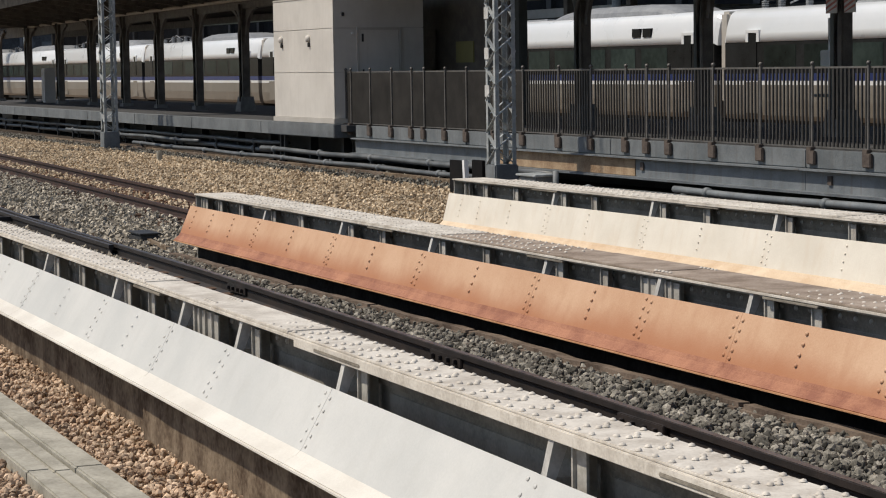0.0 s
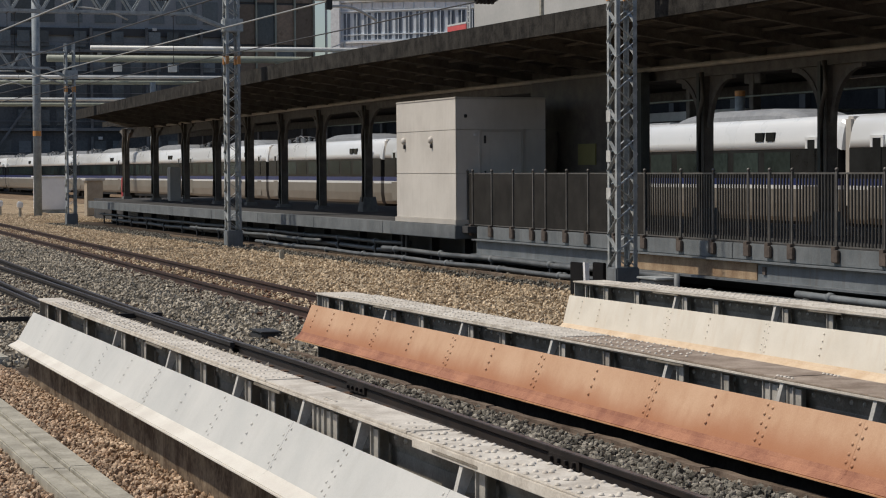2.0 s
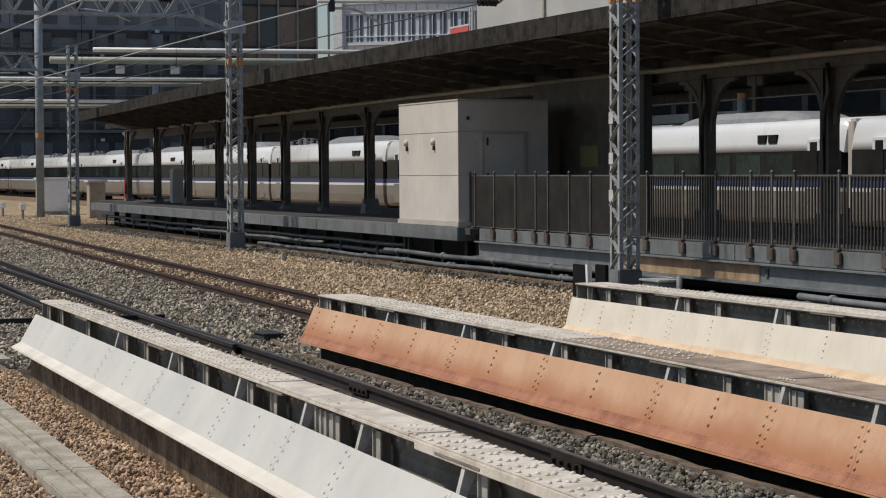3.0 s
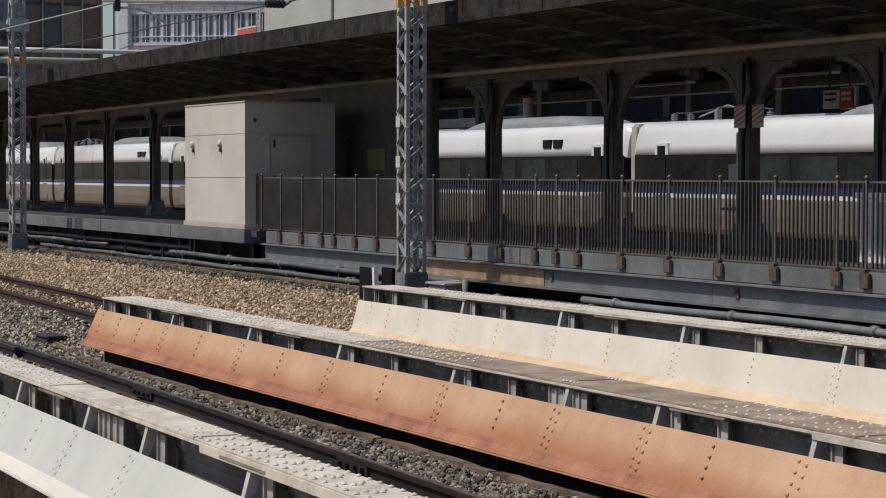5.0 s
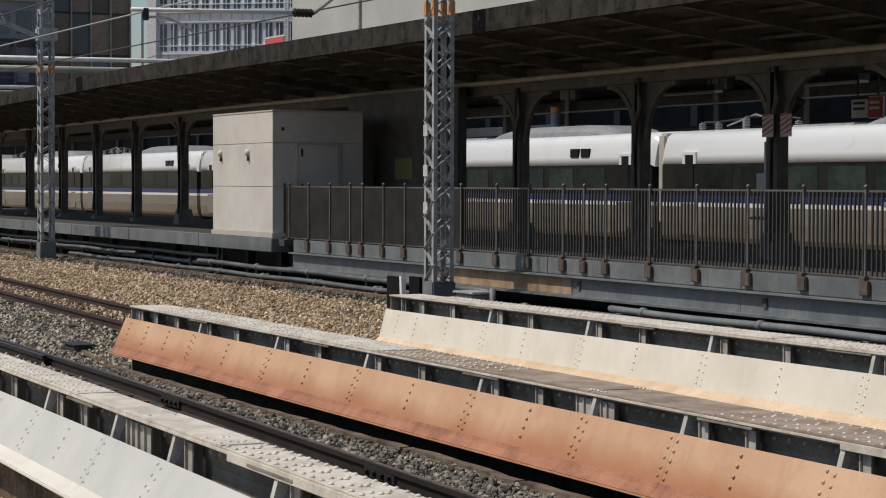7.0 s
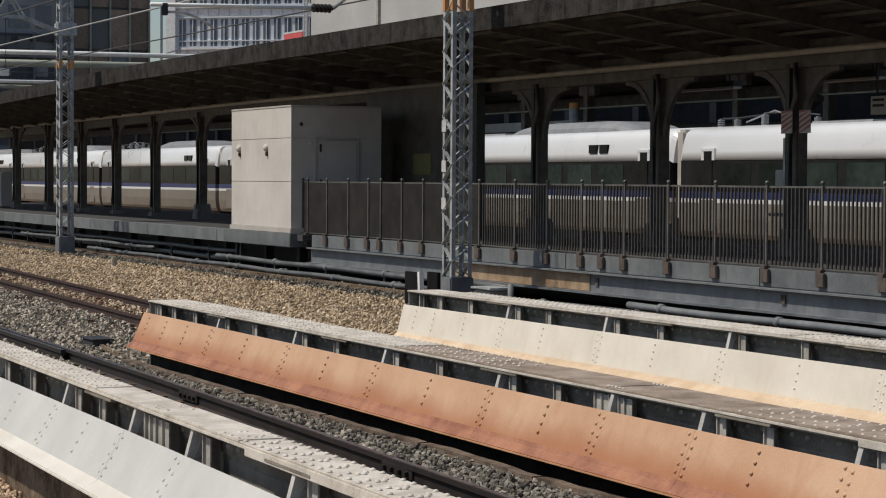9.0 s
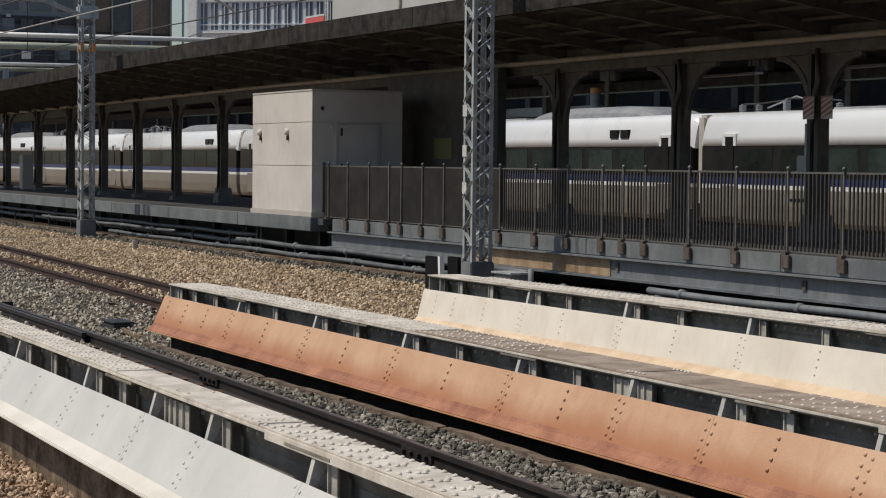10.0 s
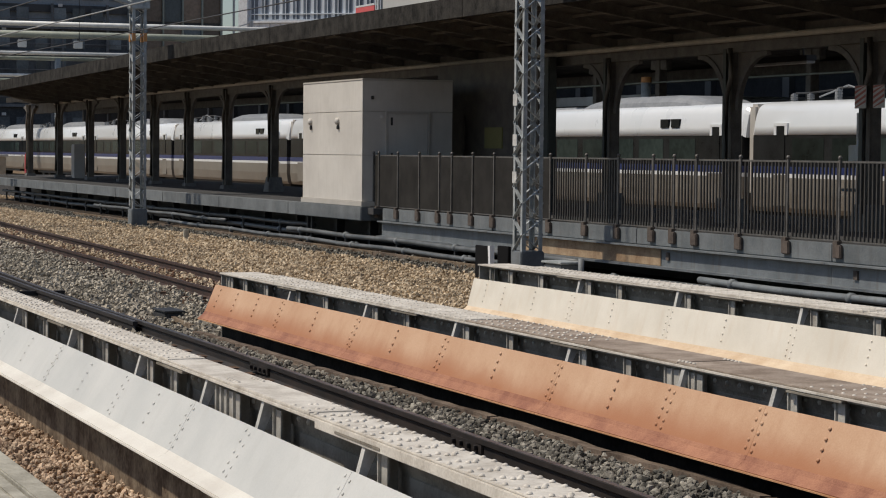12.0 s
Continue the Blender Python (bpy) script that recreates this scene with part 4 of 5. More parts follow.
        for dx in (-1.05, 1.05):
            wl = bmesh.new()
            bmesh.ops.create_cone(wl, cap_ends=True, segments=20, radius1=0.43, radius2=0.43, depth=1.2, matrix=Matrix.Translation((x + dx, 1.45, 0.432)) @ Matrix.Rotation(radians(90), 4, "X"))
            part("wheel", wl, STEEL_DK, bg)
    return c


car = train_car(0, 20.1, 0)
car.matrix_basis = pose(-70.85, 30.3 + 0.0147 * 24.85, 0, 0, 0, -0.84)
for k in (-2, -1, 0, 2, 3, 4, 5, 6, 7, 8, 9, 10):
    x = -50.35 - 20.5 * k
    copy_thing(car, pose(x, 30.3 + 0.0147 * (-46 - x), 0, 0, 0, -0.84))


# ---- loose ballast ----
def clear_of_rails(x, y):
    for f in (track_1, track_2):
        for g in (0, -1.067):
            if abs(y - f(x) - g) < 0.11:
                return False
    return True


stones("ballast_stones", "reddish brown broken ballast stones", STONE_BROWN, (-23, -8.5, 1.6, 3.62), 1050, 0.048, -0.095, 0.05, lambda x, y: not 2.50 < y + 0.018 * (x + 20) < 2.98 and y < 3.54 - 0.019 * (x + 21.7), seed=1)
stones("ballast_stones", "dark grey ballast stones between rail and kerb", STONE_DARK, (-24, -3, 5.5, 7.1), 900, 0.060, -0.062, 0.05, lambda x, y: track_1(x) + 0.09 < y < 6.72, seed=2)
stones("ballast_stones", "dark ballast stones between the near rails", STONE_DARK, (-30, -4, 4.9, 6.0), 200, 0.06, -0.13, 0.04, clear_of_rails, seed=7)
stones("ballast_stones", "grey ballast stones between the two tracks", STONE_GREY, (-75, -22, 2.9, 10.9), 105, 0.085, -0.13, 0.06, lambda x, y: clear_of_rails(x, y) and not (x > -24 and (y < 4.3 or y > 6.95)) and y < track_2(x) - 0.9, 8, seed=3)
stones("ballast_stones", "tan sunlit ballast stones beside the second track", STONE_TAN, (-112, -15, 9.6, 19.0), 100, 0.085, -0.14, 0.07, lambda x, y: clear_of_rails(x, y) and track_2(x) - 1.3 < y and (x < -23.9 or y > 11.3) and (y < 15.2 or x < -93), 8, seed=4)
# Soiled stones, dark also for the shade along the platform.
stones("ballast_stones", "soiled ballast stones along the platform foot, dark for the canopy shade", STONE_DARK, (-90, -15, 15.2, 16.5), 80, 0.08, -0.15, 0.05, lambda x, y: True, 8, seed=5)
stones("ballast_stones", "rusty brown ballast stones between old rails", mat("rusty_ballast", (0.11, 0.055, 0.035), (0.27, 0.165, 0.11), 0.9, 0, 5, 50, 0.3, island=0.4), (-80, -23.5, 8.4, 12.4), 60, 0.075, -0.14, 0.04, lambda x, y: clear_of_rails(x, y) and track_2(x) - 1.0 < y < track_2(x) - 0.07, 8, seed=6)
bed("near_bed", "brown dirt under the near ballast", BED, [(-30, -1), (8, -1), (8, 3.1), (-21.7, 3.6), (-30, 3.6)], -0.125)
# Dirt colour also carries the canopy's shade along and under the platform.
bed("dirt_strip", "soiled strip along the platform foot, darkened for the canopy shade", SOIL, [(-93, 15.4), (-5, 15.1), (-5, 24), (-93, 24)], -0.185)
bed("grey_bed", "grey fine ballast between the tracks", mat("grey_ballast_bed", (0.07, 0.062, 0.052), (0.22, 0.2, 0.17), 0.9, 0, 1.5, 30, 0.8), [(-300, 2), (-21.5, 2), (-21.5, 9.0), (-50, 9.9), (-300, 22)], -0.19)
bed("tan_bed", "tan fine ballast beside the tracks", mat("tan_ballast_bed", (0.17, 0.125, 0.08), (0.45, 0.36, 0.25), 0.9, 0, 1.5, 30, 0.8), [(-300, 22.2), (-50, 10.0), (-23.9, 9.2), (-23.9, 15.4), (-92, 15.5), (-93, 27.5), (-300, 27.5)], -0.188)

# ---- things beside the track ----
gate = thing("marker_board", "black boards with a white post beside the mast", "board")
part("board", cuboid(-33.2, -32.55, 14.6, 14.66, -0.2, 0.45, bevel=0.01), BLACK, gate)
part("board", cuboid(-32.28, -31.85, 14.6, 14.66, -0.2, 0.48, bevel=0.01), BLACK, gate)
part("post", bar(bmesh.new(), (-32.38, 14.55, -0.2), (-32.43, 14.55, 0.47), 0.08), CABINET, gate, "white post")
settle(gate, (-33, 14.6, -0.2))
jb = thing("junction_box", "small grey steel junction box beside the mast", "junction box")
part("body", cuboid(-31.1, -30.45, 14.9, 15.25, -0.1, 0.25, bevel=0.02), STEEL_BLUE, jb)
part("lid", cuboid(-31.14, -30.41, 14.86, 15.29, 0.251, 0.29, bevel=0.012), MAST, jb)
part("stand", cuboid(-30.9, -30.6, 15.0, 15.15, -0.2, -0.101), STEEL_DK, jb)
part("conduit", rod(bmesh.new(), [(-30.15, 15.1, -0.2), (-30.15, 15.1, 0.36)], 0.05, 8), STEEL_BLUE, jb, smooth=True)
settle(jb, (-30.75, 15.1, -0.2))
for y, z, a, b, r in ((17.25, 0.22, -91, -49, 0.05), (17.3, 0.02, -88, -50, 0.06), (17.1, 0.10, -72, -56, 0.05), (16.9, 0.10, -50, -33.8, 0.055), (16.85, -0.09, -62, -34, 0.05), (16.6, 0.06, -29, -12, 0.055), (16.75, -0.08, -46, -12, 0.05)):
    pp = thing("service_pipe", "grey service pipe running along the platform foot", "pipe", "pipes of the platform foot")
    part("tube", rod(bmesh.new(), [(x, y + edge(x), z + 0.012 * math.sin(x)) for x in np.linspace(a, b, 24)], r, 8), STEEL_BLUE if y == 16.6 else PIPE, pp, smooth=True)
    for x in np.arange(a + 1.0, b, 3.2):
        part("collar", rod(bmesh.new(), [(x - 0.05, y + edge(x), z), (x + 0.05, y + edge(x), z)], r * 1.45, 8), STEEL_BLUE, pp, smooth=True)
        part("stay", cuboid(x - 0.03, x + 0.03, y + edge(x) - 0.03, y + edge(x) + 0.03, -0.2, z - r * 0.8), STEEL_DK, pp)
    settle(pp, (a, y, -0.2))
rusty = thing("girder_patch", "tan rusted replacement plate on the edge girder", "steel plate")
part("plate", cuboid(-36.6, -31.2, 17.105, 17.118, 0.165, 0.455, bevel=0.002), mat("tan_rusted_plate", (0.22, 0.14, 0.08), (0.42, 0.31, 0.2), 0.7, 0, 2, 40, 0.2, streak=0.4), rusty)
for x in (-37.0, -31.0, -25.5):
    part("clip", cuboid(x, x + 0.1, 17.09, 17.118, 0.27, 0.40), BRACK_BR, rusty)
settle(rusty, (-34, 16.97, 0.235))
kb = thing("concrete_kerb", "low pale concrete kerb along the platform foot", "kerb", kind="structure")
for a in np.arange(-70, -22, 2.0):
    part("kerb_stone", cuboid(a, a + 1.98, 16.1, 16.22, -0.22, -0.09, bevel=0.01), CONC_D if int(a) % 3 else LEDGE, kb)
settle(kb, (-46, 16.16, -0.22))
mk = thing("marker_post", "short pale concrete marker post standing in ballast", "marker post")
part("post", cuboid(-50.06, -49.94, 14.24, 14.36, -0.2, 0.1, bevel=0.02), CONC, mk)
settle(mk, (-50.0, 14.3, -0.2))
jo = thing("rail_drain_box", "dark iron box beside the rail end", "track box")
part("body", cuboid(-26.9, -26.3, 7.25, 7.5, -0.2, -0.05, bevel=0.02), STEEL_DK, jo)
part("lid", cuboid(-26.92, -26.28, 7.23, 7.52, -0.049, -0.03, bevel=0.008), STEEL_DK, jo)
part("arm", bar(bmesh.new(), (-26.3, 7.35, -0.12), (-24.9, 7.2, -0.12), 0.05), CONC_D, jo)
settle(jo, (-26.6, 7.35, -0.2))
for a in (-19.5, -14.0, -10.8):
    fpl = thing("fish_plate", "dark bolted fish plate on the rail joint", "rail joint")
    y = track_1(a)
    part("plate", cuboid(a - 0.28, a + 0.28, y - 0.062, y - 0.034, -0.115, -0.03, bevel=0.006), RAIL, fpl)
    for q in (-0.2, -0.07, 0.07, 0.2):
        part("bolt", cuboid(a + q - 0.018, a + q + 0.018, y - 0.09, y - 0.0625, -0.09, -0.055, bevel=0.004), RAIL, fpl)
    settle(fpl, (a, y, -0.115))
cabn = thing("lineside_cabinet", "white lineside equipment cabinet at the platform end", "cabinet")
part("body", cuboid(-116, -114.8, 19.2, 20.9, 0.0, 1.75, bevel=0.03), CABINET, cabn)
part("roof", cuboid(-116.1, -114.7, 19.1, 21.0, 1.751, 1.82, bevel=0.02), CABINET, cabn)
part("door", cuboid(-114.799, -114.77, 19.4, 20.6, 0.15, 1.65, bevel=0.01), CABINET, cabn)
part("plinth", cuboid(-116, -114.8, 19.2, 20.9, -0.2, -0.001), CONC, cabn)
settle(cabn, (-115.4, 20, -0.2))
cabm = thing("lineside_cabinet", "small beige cabinet with a pale lid near the platform end", "cabinet")
part("body", cuboid(-106.4, -105.6, 20.15, 20.95, -0.2, 1.58, bevel=0.03), CABINET_T, cabm)
part("roof", cuboid(-106.5, -105.5, 20.05, 21.05, 1.581, 1.70, bevel=0.02), CABIN, cabm)
settle(cabm, (-106, 20.5, -0.2))
for x, y in ((-112, 15.5), (-108, 16.2), (-103, 16.4)):
    sgn = thing("ground_signal", "small pale ground signal on a short post", "signal")
    part("post", rod(bmesh.new(), [(x, y, -0.2), (x, y, 0.35)], 0.07, 8), CONC, sgn)
    part("head", cuboid(x - 0.12, x + 0.12, y - 0.14, y + 0.14, 0.3, 0.62, bevel=0.05), CABINET, sgn)
    settle(sgn, (x, y, -0.2))

# things on the platform
for x, w, hh, m, lab in ((-98.9, 0.35, 1.0, SIGNRED, "red fire extinguisher box on the platform"), (-89.3, 0.6, 1.45, CABIN_D, "grey beige switch cabinet on the platform")):
    bx = thing("platform_box", lab, "cabinet")
    part("body", cuboid(x, x + w, 20.5, 20.5 + w * 0.75, 0.762, 0.762 + hh, bevel=0.02), m, bx)
    part("door", cuboid(x + 0.03, x + w - 0.03, 20.485, 20.499, 0.85, 0.70 + hh, bevel=0.006), m, bx)
    settle(bx, (x, 21.1, 0.762))
for x in (-34.9, -29.95, -25.3, -39.9):
    lf = thing("strip_light", "unlit pale strip light fitting under the canopy", "light fitting", "strip lights of the canopy")
    part("housing", cuboid(x, x + 2.4, 23.9, 24.15, 3.98, 4.1, bevel=0.01), STEEL_DK, lf)
    part("diffuser", cuboid(x + 0.02, x + 2.38, 23.92, 24.13, 3.93, 3.979, bevel=0.01), BAND, lf)
    for q in (0.3, 2.1):
        part("hanger", cuboid(x + q - 0.015, x + q + 0.015, 24.0, 24.03, 4.1, 4.72), STEEL_DK, lf)
    settle(lf, (x, 24, 3.93))
for px in (0.05, 0.58):
    hz = thing("hazard_wrap", "red and white striped hazard plate on a column", "hazard plate", "hazard plates")
    part("plate", cuboid(-30.0 + px - 0.16, -30.0 + px + 0.16, 20.15, 20.165, 2.82, 3.2), STRIPE_W, hz)
    for k in range(5):
        st = bmesh.new()
        z = 2.79 + k * 0.09
        vs = [st.verts.new((-30.0 + px + sx * 0.16, 20.148, min(max(z + dz, 2.821), 3.199))) for sx, dz in ((-1, 0), (1, 0.13), (1, 0.175), (-1, 0.045))]
        st.faces.new(vs)
        part("stripe", st, STRIPE_R, hz)
    settle(hz, (-30.0 + px, 20.16, 2.82))
sg = thing("hanging_sign", "hanging platform sign with a red and a white panel", "sign")
part("red_panel", cuboid(-30.95, -30.57, 22.95, 23.0, 3.22, 3.58, bevel=0.006), SIGNRED, sg)
part("white_panel", cuboid(-31.45, -30.96, 22.95, 23.0, 3.22, 3.55, bevel=0.006), SIGNWHITE, sg)
part("red_border", cuboid(-30.97, -30.55, 22.98, 23.01, 3.20, 3.60), SIGNWHITE, sg)
for k, z in enumerate((3.46, 3.36)):
    part("text_bar", cuboid(-30.9, -30.62, 22.94, 22.949, z, z + 0.05), SIGNWHITE, sg)
    part("text_bar", cuboid(-31.38, -31.05, 22.94, 22.949, z, z + 0.045), STEEL_DK, sg)
for x in (-31.3, -30.7):
    part("hanger", cuboid(x, x + 0.03, 22.96, 22.99, 3.6, 4.65), STEEL_DK, sg)
settle(sg, (-31, 22.97, 3.2))
for x in (-31.2, -28.0):
    sp = thing("loudspeaker", "dark horn loudspeaker under the canopy", "loudspeaker")
    hn = bmesh.new()
    bmesh.ops.create_cone(hn, cap_ends=True, segments=14, radius1=0.18, radius2=0.07, depth=0.3, matrix=Matrix.Translation((x, 21.6, 3.45)) @ Matrix.Rotation(radians(80), 4, "Y"))
    part("horn", hn, STEEL_DK, sp)
    part("hanger", cuboid(x - 0.015, x + 0.015, 21.58, 21.62, 3.5, 4.52), STEEL_DK, sp)
    settle(sp, (x, 21.6, 3.3))
wb_ = thing("white_cabinet", "white louvred cabinet on the platform behind the fence", "cabinet")
part("body", cuboid(-24.9, -23.9, 18.8, 19.4, 0.762, 1.7, bevel=0.02), CABINET, wb_)
part("lid", cuboid(-24.95, -23.85, 18.75, 19.45, 1.701, 1.78, bevel=0.02), CABINET, wb_)
for k in range(5):
    part("louvre", cuboid(-24.8 + k * 0.165, -24.7 + k * 0.165, 18.78, 18.799, 0.9, 1.65), BAND, wb_)
settle(wb_, (-24.4, 19.1, 0.762))
sigp = thing("signal_post", "pale signal post with a small lamp box", "signal")
part("post", rod(bmesh.new(), [(-36.6, 24.6, -0.2), (-36.6, 24.6, 2.9)], 0.045, 8), CABINET, sigp)
part("lamp_box", cuboid(-36.75, -36.42, 24.45, 24.62, 1.9, 2.25, bevel=0.02), CABINET, sigp)
part("step", cuboid(-36.9, -36.3, 24.4, 24.7, 1.3, 1.36, bevel=0.01), STEEL_BLUE, sigp)
settle(sigp, (-36.6, 24.6, -0.2))
bp_ = thing("tubular_post", "bluegrey tubular post with an orange cap", "post")
part("shaft", rod(bmesh.new(), [(-66.9, 36.0, -0.2), (-66.9, 36.0, 4.55)], 0.18, 14), MAST, bp_, smooth=True)
part("cap", rod(bmesh.new(), [(-66.9, 36.0, 4.551), (-66.9, 36.0, 4.75)], 0.185, 14), ORANGE, bp_, "orange cap")
settle(bp_, (-66.9, 36.0, -0.2))

# ---- overhead line ----
def truss(x, y0, y1, z0, z1, step, knee, label):
    t = thing("gantry_truss", label, "gantry", "gantry trusses over the tracks")
    for dx in (-0.22, 0.22):
        part("chord", bar(bmesh.new(), (x + dx, y0, z0), (x + dx, y1, z0), 0.08), MAST, t)
        part("chord", bar(bmesh.new(), (x + dx, y0, z1), (x + dx, y1, z1), 0.08), MAST, t)
        n = int((y1 - y0) / step)
        for k in range(n):
            a, b = y0 + k * step, y0 + (k + 1) * step
            m = (a + b) / 2
            part("brace", bar(bar(bmesh.new(), (x + dx, a, z0), (x + dx, m, z1), 0.05), (x + dx, m, z1), (x + dx, b, z0), 0.05), MAST, t)
        part("knee", bar(bmesh.new(), (x + dx * 0.7, y1, z0), (x + dx * 0.7, knee[0], knee[1]), 0.08), MAST, t)
        part("knee", bar(bmesh.new(), (x + dx * 0.7, y1, z1), (x + dx * 0.7, knee[0], z1), 0.08), MAST, t)
    part("gusset", cuboid(x - 0.23, x + 0.23, knee[0] - 0.05, knee[0] + 0.5, knee[1] - 0.12, knee[1] + 0.25, bevel=0.02), MAST, t)
    return settle(t, (x, knee[0], z0))


truss(-59.6, -6.0, 14.4, 6.52, 7.2, 0.85, (15.4, 6.15), "grey steel truss gantry on a lattice mast")
truss(-87.3, -8.0, 15.1, 6.28, 6.93, 0.9, (15.8, 5.95), "grey steel truss gantry near the platform end")


def tube(name, label, cat, pts, r, m, group=""):
    t = thing(name, label, cat, group)
    part("tube", rod(bmesh.new(), pts, r, 8), m, t, smooth=True)
    return settle(t, pts[0])


tubes = "crossbeam tubes over the tracks"
tube("crossbeam", "white tubular crossbeam over the tracks", "crossbeam", [(-150, 29.0, 10.8), (-150, 60, 10.95)], 0.17, WHITEPIPE, tubes)
tube("crossbeam", "greenish tubular crossbeam over the tracks", "crossbeam", [(-150.5, 26.0, 10.05), (-150.5, 60, 10.2)], 0.25, GREYPIPE, tubes)
tube("crossbeam", "white tubular crossbeam over the tracks", "crossbeam", [(-150, 2, 8.6), (-150, 60, 8.86)], 0.13, WHITEPIPE, tubes)
tube("crossbeam", "grey tubular crossbeam under a white one", "crossbeam", [(-150.5, 2, 8.25), (-150.5, 60, 8.5)], 0.14, GREYPIPE, tubes)
tube("crossbeam", "white tubular crossbeam over the tracks", "crossbeam", [(-150, 2, 7.05), (-150, 60, 7.25)], 0.12, WHITEPIPE, tubes)
tube("crossbeam", "grey tubular crossbeam under a white one", "crossbeam", [(-150.5, 2, 6.7), (-150.5, 60, 6.9)], 0.13, GREYPIPE, tubes)
for y, z in ((31, 9.4), (35, 9.4), (45, 9.6), (47, 9.6)):
    lp = thing("beam_lamp", "small white lamp box under a crossbeam", "lamp box")
    part("box", cuboid(-150.6, -150.3, y - 0.3, y + 0.3, z - 0.25, z + 0.3, bevel=0.03), WHITEPIPE, lp)
    part("hanger", cuboid(-150.53, -150.47, y - 0.05, y + 0.05, z + 0.3, 10.0), STEEL_DK, lp)
    settle(lp, (-150.5, y, z))
for y, z1 in ((33.5, 8.4), (59.8, 11.3), (2.2, 9.0)):
    tube("steel_pole", "bluegrey steel pole far along the tracks", "pole", [(-150.25, y, -0.2), (-150.25, y, z1)], 0.22, POSTBLUE)


def wire(label, y, z, x0, x1, r, m, sag=0.0):
    pts = [(x, y, z - sag * math.sin(math.pi * ((x - x0) / 27.5 % 1))) for x in np.linspace(x0, x1, 40)]
    w = tube("overhead_wire", label, "cable", pts, r, m, "overhead wires")
    for gx, gz in ((-59.6, 6.43), (-87.3, 6.26)):
        if x0 < gx < x1 and z < gz and y < 14:
            dr = part("dropper", rod(bmesh.new(), [(gx, y, z), (gx, y, gz + 0.03), (gx + 0.24, y, gz + 0.03), (gx - 0.24, y, gz + 0.03)], 0.014, 6), WIRE, w)
            dr.matrix_parent_inverse = Matrix.Translation(-Vector(w.location))
    return w


for side in (0.0, -1.067):
    sw = thing("switch_rail", "worn switch rail lying against the running rail", "rail")
    xs = np.linspace(-58, -24.5, 12)
    pr = [(-0.03, 0), (0.03, 0), (0.03, -0.04), (0.01, -0.06), (0.01, -0.13), (0.05, -0.145), (-0.05, -0.145), (-0.01, -0.13), (-0.01, -0.06), (-0.03, -0.04)]
    base = part("blade", sweep(pr, [(x, track_1(x) + side - 0.085 - 0.0006 * (x + 24.5) ** 2, -0.006) for x in xs]), RAIL, sw)
    part("blade_head", sweep([(-0.022, 0.002), (0.022, 0.002), (0.022, -0.003), (-0.022, -0.003)], [(x, track_1(x) + side - 0.085 - 0.0006 * (x + 24.5) ** 2, -0.004) for x in xs]), RAIL_TOP, base, "polished running surface")
    settle(sw, (-40, track_1(-40), -0.15))
rod_ = thing("point_rod", "dark point rod crossing under the rails", "track rod")
part("rod", bar(bmesh.new(), (-30.5, 3.2, -0.06), (-30.5, 6.9, -0.06), 0.07), RAIL, rod_)
part("motor_box", cuboid(-31.0, -30.0, 2.9, 3.5, -0.2, 0.05, bevel=0.03), STEEL_DK, rod_)
settle(rod_, (-30.5, 5, -0.2))
for i in range(4):
    sl = thing("concrete_slab", "pale flat concrete slab lying beside the track", "slab")
    part("slab", cuboid(-25.6 - 1.3 * i, -24.4 - 1.3 * i, 3.15, 3.75, -0.2, -0.07, bevel=0.015), CONC, sl)
    settle(sl, (-25 - 1.3 * i, 3.45, -0.2))


# ---- far side of the station ----
bb = thing("station_building", "red brown tiled building with a pale band", "building")
part("wall", cuboid(-80.0, -50, 38.2, 46, -0.2, 3.20), BRICK, bb)
part("band", cuboid(-80.1, -49.9, 38.05, 46, 3.202, 3.80, bevel=0.02), BAND, bb, "pale band above the tiles")
part("fascia", cuboid(-80.2, -70.5, 37.9, 46, 3.9, 4.25, bevel=0.02), BAND, bb)
part("roof", cuboid(-80.2, -49.8, 38.0, 46.1, 3.802, 3.898), STEEL_DK, bb)
wi = part("window", cuboid(-77.7, -76.2, 38.14, 38.199, 1.75, 3.15), FRAME_DK, bb)
for k in (0, 1):
    part("pane", cuboid(-77.55 + 0.68 * k, -76.98 + 0.68 * k, 38.12, 38.139, 1.85, 3.05), plain("pale_green_pane", (0.32, 0.42, 0.38), 0.2), wi)
for x in (-74.4, -71.9):
    part("vent_hood", cuboid(x, x + 0.4, 37.95, 38.199, 2.6, 3.0, bevel=0.08), BAND, bb)
settle(bb, (-65, 42, -0.2))
hall = thing("station_hall", "long station hall behind the far tracks, shade in its wall colour", "building")
# Wall closing the view, its colour holding the shade of the station beyond.
part("wall", cuboid(-230, 20, 54, 60, -0.2, 8.0), HALL_SHADE, hall)
part("roof", cuboid(-230, 20, 51, 60.2, 8.002, 8.5), STEEL_DK, hall)
for i, x in enumerate(np.arange(-225, 15, 7.3)):
    part("pier", cuboid(x, x + 0.6, 53.7, 53.998, -0.2, 7.9), FRAME_DK, hall)
for x in (-72.2, -87.1, -110, -131, -58):
    w = part("window", cuboid(x, x + 1.7, 53.9, 53.999, 2.7, 3.75), BAND, hall, "pale window")
    part("mullion", cuboid(x + 0.8, x + 0.9, 53.86, 53.899, 2.7, 3.75), FRAME_DK, w)
settle(hall, (-100, 57, -0.2))
fc = thing("far_canopy", "dark canopy over the farther platform", "canopy", kind="structure")
part("roof_deck", sweep([(33.9, 5.75), (33.9, 5.87), (38.5, 5.4), (49, 5.8), (49, 5.7), (38.5, 5.25)], [(-170, 0, 0), (10, 0, 0)]), ROOF_DK, fc)
